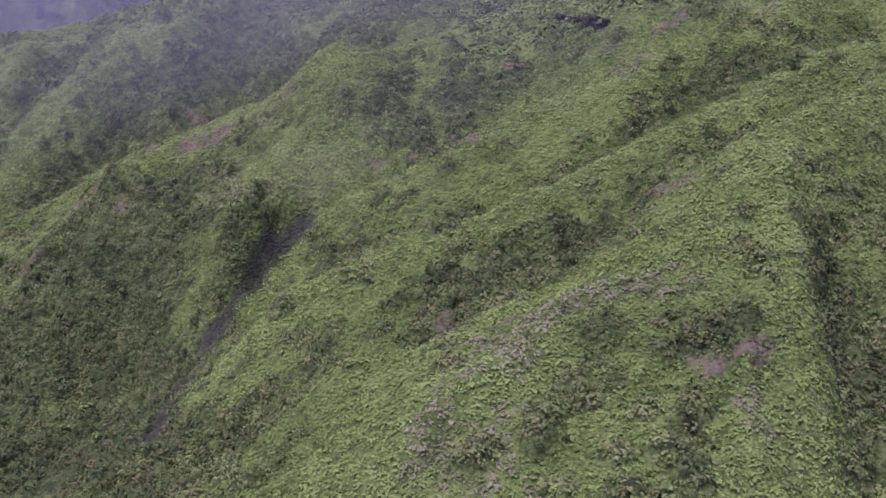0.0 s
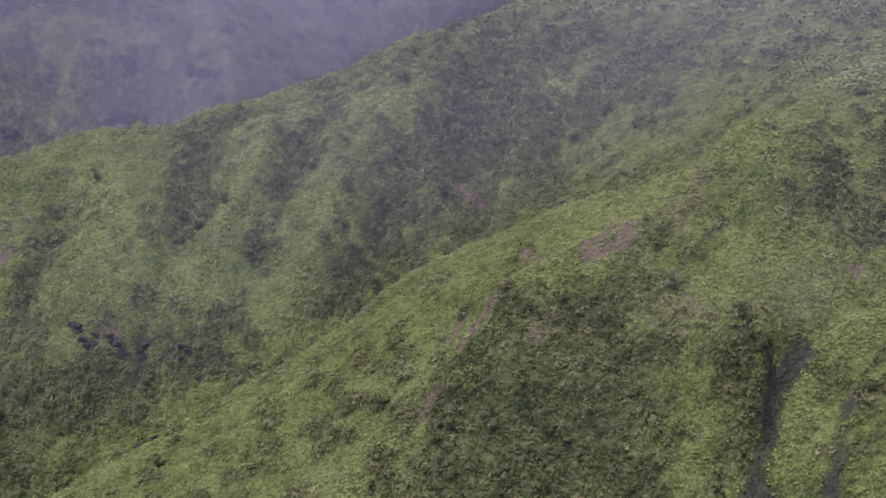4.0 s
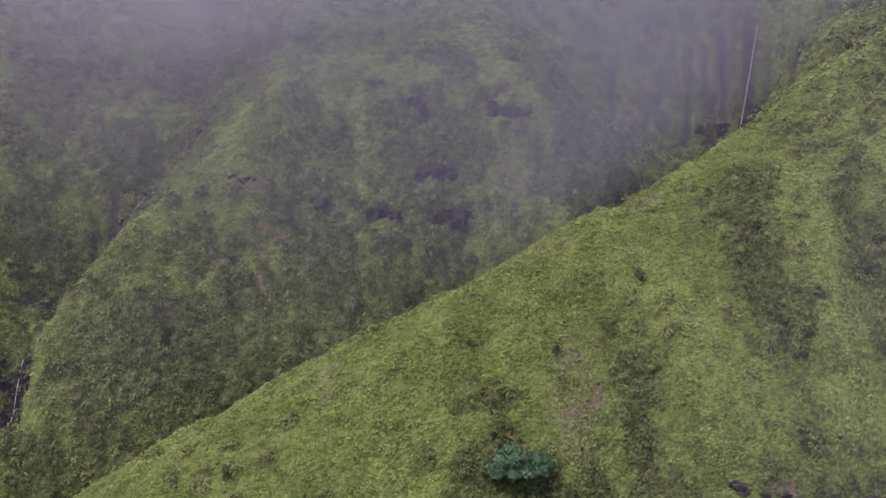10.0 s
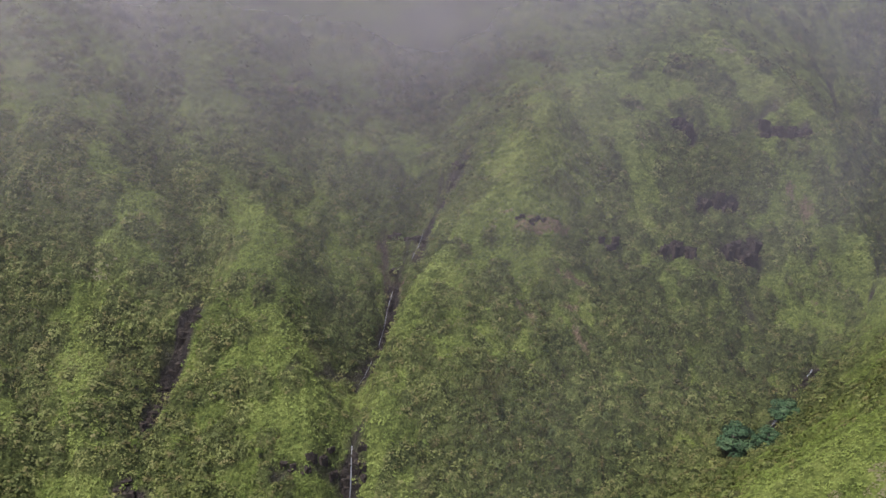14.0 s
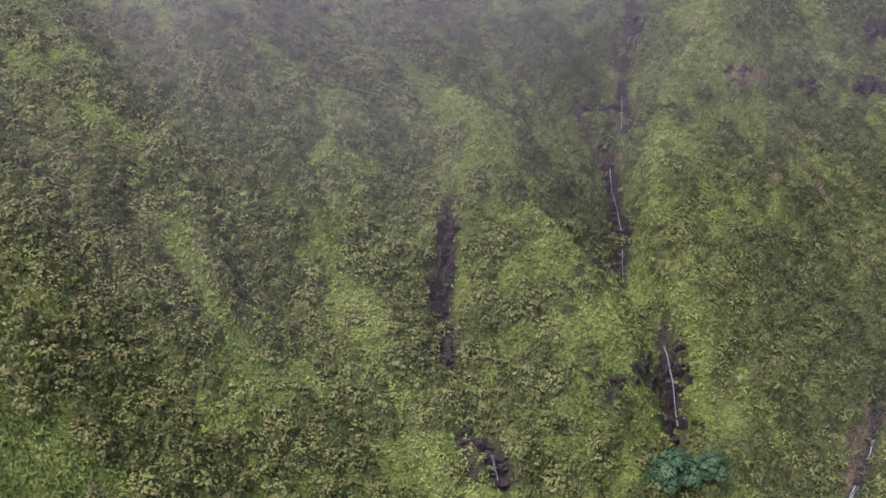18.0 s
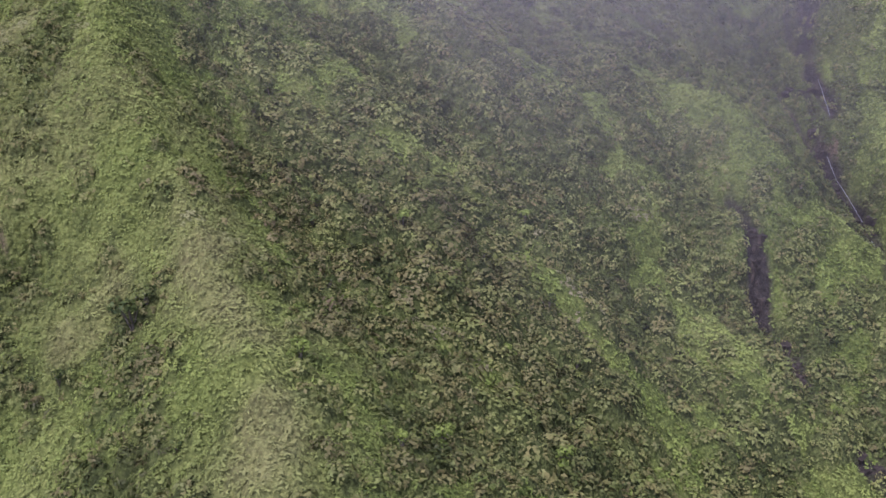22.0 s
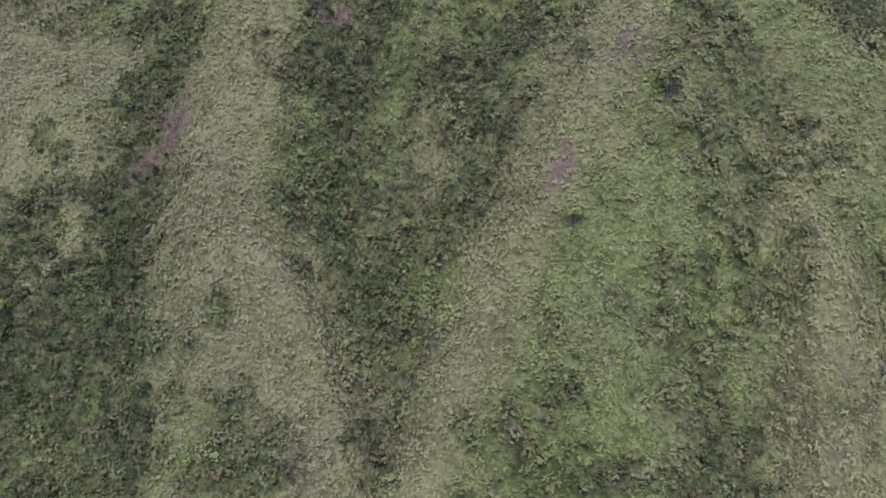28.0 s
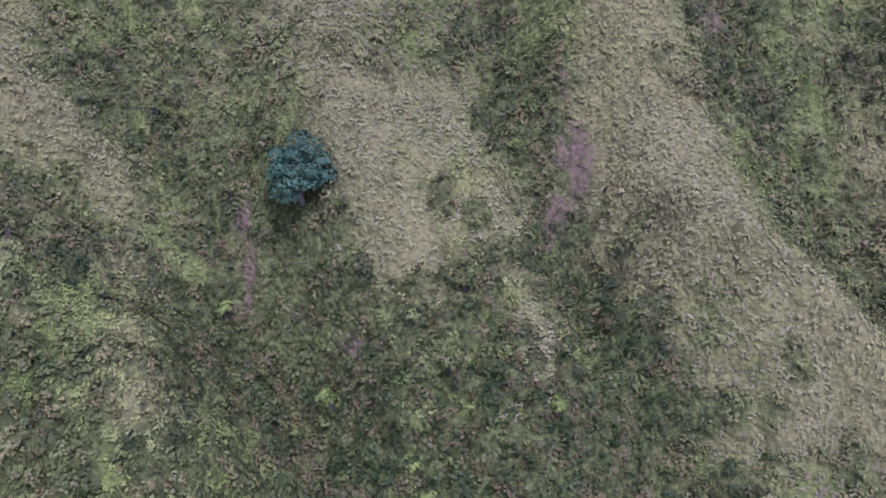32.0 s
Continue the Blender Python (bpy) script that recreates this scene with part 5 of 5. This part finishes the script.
# stretches of the plan, nearest to the flight the densest
plots = np.vstack([scatter(-690, -545, 400, 700, 0.98), scatter(-545, -405, 405, 600, 1.5), scatter(-405, -150, 405, 620, 1.8), scatter(-345, -90, 285, 405, 1.25),
                   scatter(-90, 10, 290, 470, 1.6), scatter(-140, 110, 185, 290, 1.2), scatter(-60, 110, 85, 185, 1.1),
                   scatter(10, 240, 290, 520, 2.6), scatter(110, 200, 150, 290, 2.2), scatter(-150, 60, 470, 720, 3.0), scatter(-560, -150, 600, 760, 3.2),
                   scatter(-500, -345, 330, 405, 2.6), scatter(-150, -90, 405, 470, 1.6), scatter(-345, -140, 250, 285, 1.6)])
# the flanks turned away from the valley stay plain ground
plots = plots[slope(plots[:, 0], plots[:, 1]) @ np.array([-0.5, -0.75, 0.43]) > 0.05]
px, py = plots[:, 0], plots[:, 1]
hollow, ribs, bare, steep = sample(HOLLOW, px, py), sample(RIBS, px, py), sample(BARE, px, py), sample(STEEP, px, py)
chance = rng.normal(size=len(plots))
plots_ok = (rng.random(len(plots)) > bare) & ((sample(GASH, px, py) < 0.62) | (px < -560))
plots_ok &= ((steep < 2.6) | (chance > 0.9)) & (sample(TO_BED, px, py) > 2.0 + 0.6 * chance)
LUMP = clumps(px, py)
score = LUMP[3]
woody = plots_ok & (score + 0.26 * chance > 0.78)
dry = plots_ok & ~woody & (np.where((px < -570) & (py > 530), 0.5, -0.45) + (0.5 - hollow) * 1.2 + fractal(px + 500, py, 30, 4) / 0.22 * 0.6 + 1.2 * (LUMP[5] - 0.5) + 1.9 * sample(BROWN, px, py) > 1.25)
fern = plots_ok & ~woody & ~dry
scale = np.where(px < -545, 1.0, np.where((py > 600) | ((px > 10) & (py > 290)) | ((px > -150) & (py > 470)), 2.7, np.where(py > 405, 1.65, 1.22)))
for kind, keep, wide, high, leaves, mat, label in (
        ("fern_thicket", fern, (1.3, 0.5), (0.16, 0.24), 9, MAT_FERN, "dense yellow-green fern covering the slopes"),
        ("dry_fern_thicket", dry, (1.3, 0.5), (0.16, 0.24), 9, MAT_DRY, "patches of dry tan and brown fern"),
        ("shrub_thicket", woody, (1.0, 1.1), (0.45, 0.8), 14, MAT_SHRUB, "green and brown shrubs growing in rounded clumps")):
    q, f, c = plots[keep], scale[keep], LUMP[:, keep]
    k = rng.random(len(q)) ** 1.7
    if kind == "shrub_thicket":
        tone = 0.54 + np.where(q[:, 0] < -556, 0.02, np.where(q[:, 1] > 425, np.where(q[:, 0] < -420, 0.33, 0.12), 0)) + 0.22 * np.exp(-((q[:, 0] + 538) ** 2 + (q[:, 1] - 480) ** 2) / 48 ** 2) + 0.2 * np.exp(-((q[:, 0] + 82) ** 2 + (q[:, 1] - 255) ** 2) / 22 ** 2) - 0.15 * np.clip(score[keep] - 0.8, 0, 2.6) + 0.7 * (c[5] - 0.5)
        # dark green shrubs of the deep gully, its shade put into their tone
        gully_shade = np.exp(-((q[:, 0] + 648) ** 2 + (q[:, 1] - 626) ** 2) / 26 ** 2) + 0.6 * np.exp(-((q[:, 0] + 638) ** 2 + (q[:, 1] - 664) ** 2) / 15 ** 2)
        tone = tone - 0.42 * gully_shade
        fade = np.clip(1 - gully_shade, 0, 1) * np.clip(0.75 * c[6] * np.exp(-((q[:, 0] + 535) ** 2 + (q[:, 1] - 485) ** 2) / 45 ** 2) + c[6] ** 2 * np.clip(1.6 - 0.5 * score[keep], 0, 1) * np.where(q[:, 0] < -545, 0.5, 0.12), 0, 1)
    else:
        # fresh fern paler on crests; relief shading put into tone, darker in gullies, runnels
        tone = 0.47 + 0.3 * np.exp(-sample(TO_CREST, q[:, 0], q[:, 1]) / 4.0) + 0.5 * (0.5 - hollow[keep]) - 0.06 * ribs[keep] + 0.42 * (c[5] - 0.5)
        fade = np.clip(sample(PALE, q[:, 0], q[:, 1]) + np.where((q[:, 0] < -556) & (q[:, 1] > 520), 0.6, 0.12) * (c[6] - 0.5) + 0.12 * (q[:, 0] < -556), 0, 1)
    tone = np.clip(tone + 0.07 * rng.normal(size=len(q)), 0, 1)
    w, h = (wide[0] + wide[1] * k) * f, (high[0] + high[1] * k) * f
    bushy = kind == "shrub_thicket"
    west = q[:, 0] < -545
    w, h = w * np.where(west & (not bushy), 0.88, 1.0), h * np.where(west & (not bushy), 1.9, 1.0)
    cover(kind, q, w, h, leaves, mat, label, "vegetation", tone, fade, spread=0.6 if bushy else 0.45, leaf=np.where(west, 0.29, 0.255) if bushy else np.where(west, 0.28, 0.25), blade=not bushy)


# ---- single plants, rocks and water ----
def part(name, me, parent, label=""):
    ob = new(name, me)
    ob.parent = parent
    if label:
        tagged(ob, label)
    return ob


def leaf_mesh(name, blobs, per_blob, leaf, mat, seed, flat=0.5):
    """A crown of folded leaf sprays on the upper sides of several clumps (x, y, z, radius)."""
    r = np.random.default_rng(seed)
    verts, tones = [], []
    for bx, by, bz, br in blobs:
        n = per_blob
        az, el = r.random(n) * 2 * np.pi, np.arcsin(r.uniform(-0.35, 1, n))
        d = np.stack([np.cos(az) * np.cos(el), np.sin(az) * np.cos(el), np.sin(el)], -1)
        c = np.array([bx, by, bz]) + d * np.array([br, br, br * flat]) * r.uniform(0.7, 1.05, (n, 1))
        f = d + (r.random((n, 3)) - 0.5) * 0.9 + np.array([0, 0, 0.5])
        f /= np.linalg.norm(f, axis=1, keepdims=True)
        t = np.cross(f, r.random((n, 3)) - 0.5)
        t /= np.linalg.norm(t, axis=1, keepdims=True)
        b = np.cross(f, t)
        s = leaf * r.uniform(0.6, 1.3, (n, 1))
        verts.append(np.stack([c - t * s, c - b * s * 0.55 + f * s * 0.3, c + t * s, c + b * s * 0.55 + f * s * 0.3], 1))
        tones.append(np.full(n * 4, r.uniform(0.2, 0.8)))
    v = np.concatenate(verts).reshape(-1, 3)
    me = bpy.data.meshes.new(name)
    fill(me, v, np.arange(len(v)).reshape(-1, 4))
    attribute(me, "tone", np.concatenate(tones))
    me.materials.append(mat)
    return me


def tube(bm, points, radii, sides=7):
    rings = []
    for k, (p, rad) in enumerate(zip(points, radii)):
        a = Vector(points[max(0, k - 1)])
        way = (Vector(points[min(len(points) - 1, k + 1)]) - a).normalized()
        side = way.orthogonal().normalized()
        other = way.cross(side)
        rings.append([bm.verts.new(Vector(p) + (side * math.cos(2 * math.pi * i / sides) + other * math.sin(2 * math.pi * i / sides)) * rad) for i in range(sides)])
    for lo, hi in zip(rings, rings[1:]):
        for i in range(sides):
            bm.faces.new((lo[i], lo[(i + 1) % sides], hi[(i + 1) % sides], hi[i]))
    bm.faces.new(rings[-1])


def wood_mesh(name, limbs, sides=7):
    bm = bmesh.new()
    for points, radii in limbs:
        tube(bm, points, radii, sides)
    me = bpy.data.meshes.new(name)
    bm.to_mesh(me)
    bm.free()
    me.materials.append(MAT_BARK)
    me.shade_smooth()
    return me


def shrub(seed, mat):
    """A many-stemmed shrub about 2 m high with a broken, clumpy crown."""
    r = random.Random(seed)
    ob = new("shrub")
    blobs, limbs = [], []
    for _ in range(6):
        a, d, h = r.uniform(0, 6.28), r.uniform(0.25, 0.95), r.uniform(0.9, 2.0)
        x, y = d * math.cos(a), d * math.sin(a)
        blobs.append((x, y, h, r.uniform(0.45, 0.75)))
        limbs.append((((0.1 * x, 0.1 * y, -0.5), (0.5 * x, 0.5 * y, 0.55 * h), (x, y, h)), (0.07, 0.05, 0.02)))
    part("stem", wood_mesh("stem", limbs, 5), ob)
    part("crown", leaf_mesh("crown", blobs, 34, 0.2, mat, seed, 0.75), ob)
    return tagged(ob, "low bushy shrub with a clumpy dark crown", "shrub", "shrubs on the slopes")


def broad_tree(seed, high, wide, tiers, leaf=MAT_KUKUI, label="spreading tree with pale blue-green leaves"):
    """A spreading tree with a broken, rounded crown of pale leaves on long limbs."""
    r = random.Random(seed)
    ob = new("candlenut_tree")
    limbs = [(((0, 0, -1.5), (0.1 * wide, 0, 0.35 * high), (0.05 * wide, 0.05 * wide, 0.85 * high)), (0.05 * wide, 0.04 * wide, 0.012 * wide))]
    blobs = []
    for k in range(tiers):
        f = k / (tiers - 1)
        h, reach = high * (0.45 + 0.5 * f), wide * 0.5 * math.sqrt(1 - 0.8 * f * f)
        count = max(4, int(12 - 8 * f))
        for i in range(count):
            a, d = (i + r.uniform(0.0, 1.0)) / count * 6.28 + k, reach * r.uniform(0.35, 0.85)
            x, y, z = d * math.cos(a), d * math.sin(a), h + r.uniform(-0.1, 0.08) * high
            limbs.append((((0.06 * wide, 0.02 * wide, z - 0.16 * high), (0.55 * x, 0.55 * y, z - 0.05 * high), (x, y, z)), (0.018 * wide, 0.012 * wide, 0.004 * wide)))
            blobs.append((x, y, z, wide * r.uniform(0.12, 0.2)))
    trunk = part("trunk", wood_mesh("trunk", limbs[:1], 9), ob)
    part("limbs", wood_mesh("limbs", limbs[1:], 5), ob)
    part("crown", leaf_mesh("crown", blobs, 190, wide * 0.026, leaf, seed, 0.62), ob)
    return tagged(ob, label, "tree", "broadleaf trees")


def stand(ob, x, y, turn=0.0, size=1.0, sink=0.0):
    ob.matrix_world = Matrix.LocRotScale((x, y, ground_z(x, y) - sink), Euler((0, 0, turn)), (size, size, size))
    return ob


for k, (x, y, high, wide) in enumerate(((-253, 329, 8, 11), (-246, 333, 6.5, 7), (-274, 463, 11, 15), (-268, 455, 8, 9), (-250, 477, 8, 12), (-408, 431, 8, 14), (-400, 428, 7, 9))):
    stand(broad_tree(50 + k, high, wide, 4), x, y, k * 1.3, 1.0, 1.4)

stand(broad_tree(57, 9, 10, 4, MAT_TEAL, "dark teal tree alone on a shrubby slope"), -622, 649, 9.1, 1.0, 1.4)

models = [shrub(k, MAT_SHRUB) for k in range(6)] + [shrub(20 + k, MAT_FERN) for k in range(2)]
SPOTS = [(-585.7, 480, 2.2), (-591.3, 538.8, 1.6), (-210.8, 380, 1.5), (-176.5, 387, 1.5), (-144, 382, 1.6), (-152, 350, 1.7), (-215, 354, 1.5), (-140, 380, 1.4), (-589.6, 552, 1.1),
         (-587, 575, 1.2), (-173, 359, 1.5), (-155, 349, 1.6), (-214, 355, 1.4), (-237, 358, 1.5), (-611, 544, 1.3)]
pick = random.Random(11)
order = np.flatnonzero(woody & ((px < -400) | (py < 420)))
for i in pick.sample([int(v) for v in order], 262):
    SPOTS.append((px[i], py[i], 0.75 + 0.75 * pick.random()))
for k, (x, y, size) in enumerate(SPOTS):
    ob = models[k] if k < len(models) else copy_thing(models[k % len(models)], Matrix())
    stand(ob, x, y, pick.uniform(0, 6.28), size)


def rock_mesh(seed):
    r = random.Random(seed)
    bm = bmesh.new()
    bmesh.ops.create_cube(bm, size=1)
    bmesh.ops.subdivide_edges(bm, edges=bm.edges[:], cuts=1, use_grid_fill=True)
    for v in bm.verts:
        v.co += Vector((r.uniform(-0.16, 0.16), r.uniform(-0.16, 0.16), r.uniform(-0.12, 0.12)))
    me = bpy.data.meshes.new("rock")
    bm.to_mesh(me)
    bm.free()
    me.materials.append(MAT_ROCK)
    return me


ROCKS = [rock_mesh(k) for k in range(7)]


def outcrop(line, piece, tall, label, seed, gap=0.62, name="rock_outcrop", proud=0.0):
    """Dark basalt showing through the fern: blocks side by side along a ledge."""
    r = random.Random(seed)
    p = along([(*q, 0) for q in line], piece * gap)
    ob = new(name)
    ob.location = (p[0][0], p[0][1], ground_z(p[0][0], p[0][1]))
    for x, y, _ in p:
        if r.random() < 0.25 and len(ob.children) > 2:
            continue
        x, y = x + r.uniform(-0.8, 0.8) * piece, y + r.uniform(-0.8, 0.8) * piece
        n = slope(np.array([x]), np.array([y]), 3)[0]
        rock = part("rock", r.choice(ROCKS), ob)
        h = tall * r.uniform(0.35, 1.1)
        place = Vector((x, y, ground_z(x, y))) - ob.location + Vector(n) * (r.uniform(-0.2, 0.1) + proud) * piece - Vector((0, 0, (0.2 - 0.3 * proud) * h))
        rock.matrix_basis = Matrix.LocRotScale(place, Euler((r.uniform(-0.2, 0.2), r.uniform(-0.2, 0.2), math.atan2(n[1], n[0]) + r.uniform(-0.4, 0.4))),
                                               (piece * r.uniform(0.7, 1.0), piece * r.uniform(0.8, 1.3), h))
    return tagged(ob, label, "rock outcrop", "rock ledges")


CLIFF, WET = "dark basalt ledge on a fern-covered wall", "wet black rock beside falling water"
outcrop(((-276, 528), (-262, 531)), 2.6, 6, CLIFF, 1, 0.5, proud=0.55)
outcrop(((-250, 536), (-233, 542)), 2.8, 8, CLIFF, 2, 0.5, proud=0.55)
outcrop(((-256, 576), (-248, 573)), 2.5, 6, CLIFF, 3, 0.5, proud=0.55)
outcrop(((-253, 549), (-251, 552), (-238, 553)), 2.3, 5, CLIFF, 4, 0.5, proud=0.55)
outcrop(((-220, 570), (-205, 565)), 2.5, 4.5, CLIFF, 5, 0.5, proud=0.55)
outcrop(((-330, 526), (-320, 526)), 1.8, 2.2, CLIFF, 6)
outcrop(((-297, 530), (-293, 531)), 2, 3.5, CLIFF, 7, 0.5, proud=0.55)
outcrop(((38, 316), (45, 283)), 2.4, 2.5, CLIFF, 8, 0.5, proud=0.3)
outcrop(((72, 299), (84, 288)), 2.2, 2.2, CLIFF, 9, 0.5, proud=0.3)
outcrop(((-372, 540), (-360, 537)), 2.2, 4, WET, 10)
outcrop(((-345, 558), (-341, 563)), 2.6, 6, WET, 11)
outcrop(((-373, 528), (-375, 520), (-378, 508), (-382, 499)), 2.2, 3.5, WET, 12, 0.5)
outcrop(((-437, 494), (-441, 488), (-445, 482), (-448, 471), (-450, 463)), 2.0, 3.5, WET, 13, 0.45)
outcrop(((-454, 447), (-450, 441), (-450, 435)), 2.4, 4.5, WET, 14, 0.45)
outcrop(((-411, 452), (-396, 458), (-390, 453)), 1.8, 3, WET, 15)
outcrop(((-394.5, 458), (-396, 454), (-397, 449)), 2.2, 5, WET, 16, 0.4)
outcrop(((-390.5, 457.5), (-391.5, 453), (-392.5, 448.5)), 2.2, 5, WET, 26, 0.4)
outcrop(((-203, 328), (-190, 325), (-182, 324), (-166, 325)), 2.0, 2.6, "crumbling brown bank of rock and earth under a fern bench", 17)
outcrop(((-150, 311), (-157, 305)), 1.6, 3, WET, 18, 0.45)
outcrop(((-170, 296), (-180, 290)), 1.8, 1.4, "grey rock slab on a ridge crest", 19)
outcrop(((-40, 643), (-62, 652), (-80, 654), (-100, 652)), 4, 11, "broken dark rock at the foot of a misty cliff", 20, 0.8)


def waterfall(line, wide, label, seed, out=0.9, name="waterfall"):
    """Strands of white water that run down over the rock, a little apart from it."""
    r = random.Random(seed)
    p = np.array(line, float)
    ob = new(name)
    ob.location = tuple(p[0])
    for k in range(3):
        w = wide * (0.55, 0.3, 0.22)[k]
        bm = bmesh.new()
        rings = []
        q = along(p, 1.0) if np.ptp(p[:, :2]) > 4 else np.stack([np.interp(np.linspace(0, 1, 26), np.linspace(0, 1, len(p)), p[:, i]) for i in range(3)], 1)
        drift, beat = r.uniform(-0.35, 0.35) * wide * k, r.uniform(0, 6)
        for i, (x, y, z) in enumerate(q):
            n = slope(np.array([x]), np.array([y]), 3)[0]
            n = Vector((n[0], n[1], 0.25)).normalized()
            side = Vector((-n[1], n[0], 0)).normalized()
            z = max(z, ground_z(x, y) + 0.2)
            c = Vector((x, y, z)) + n * out + side * (drift + 0.35 * wide * math.sin(i * 0.45 + beat)) - Vector(p[0])
            wi = w * (1 + 0.3 * math.sin(i * 0.8 + 2 * beat))
            rings.append([bm.verts.new(c + side * a * wi + n * b * wi) for a, b in ((-0.5, 0), (0, 0.3), (0.5, 0), (0, -0.3))])
        for lo, hi in zip(rings, rings[1:]):
            for i in range(4):
                bm.faces.new((lo[i], lo[(i + 1) % 4], hi[(i + 1) % 4], hi[i]))
        me = bpy.data.meshes.new("strand")
        bm.to_mesh(me)
        bm.free()
        me.materials.append(MAT_WATER)
        me.shade_smooth()
        part("strand", me, ob)
    return tagged(ob, label, "waterfall", "waterfalls")


waterfall(((-391.8, 461.5, 178.5), (-392.3, 459, 176), (-393.2, 455, 167), (-394.3, 450.5, 157.5)), 0.4, "thin white waterfall dropping past black rock", 1, 1.6)
waterfall(((-360.5, 537.5, 223), (-363, 533, 219), (-366, 528, 214)), 0.18, "thin cascade in a rocky gully", 2, 0.8)
waterfall(((-373.5, 522, 206), (-376, 516, 201), (-377.5, 510, 197.5), (-380, 503, 193.5)), 0.22, "narrow winding cascade in a dark gully", 3, 0.8)
waterfall(((-383, 497.5, 190.5), (-388.5, 489, 185)), 0.18, "short trickle over wet rock", 4, 0.8)
waterfall(((-149.5, 310.5, 195), (-152, 308, 191), (-154, 306, 188.5)), 0.5, "small bright waterfall in a gully", 5, 0.6)
waterfall(((-450.5, 438.5, 179), (-450.5, 435.5, 173)), 0.3, "trickle down a black rock chute", 6, 0.8)
waterfall(((-59, 668, 286), (-61, 665.5, 272), (-62.5, 662.5, 260), (-67, 656, 246), (-70, 651, 230), (-71, 649, 222)), 0.8, "tall thin waterfall on a misty cliff", 7, 3.0)
waterfall(((-35, 656, 278), (-36, 654, 270), (-38, 651, 258)), 0.6, "faint second waterfall on a misty cliff", 8, 3.0)

for k, line in enumerate(STREAM):
    outcrop([(x, y) for x, y, _ in line], 1.3, 1.0, "grey boulders lying in a stream bed", 40 + k, 0.35, "stream_boulders")
for k, line in enumerate((((-229, 499), (-233, 495)), ((-252, 478), (-257, 473)), ((-345, 434.5), (-350, 430.5)), ((-357, 426), (-362, 423)))):
    waterfall([(x, y, ground_z(x, y)) for x, y in line], 0.9, "short run of white water between stream boulders", 30 + k, 0.8, "stream_rapid")
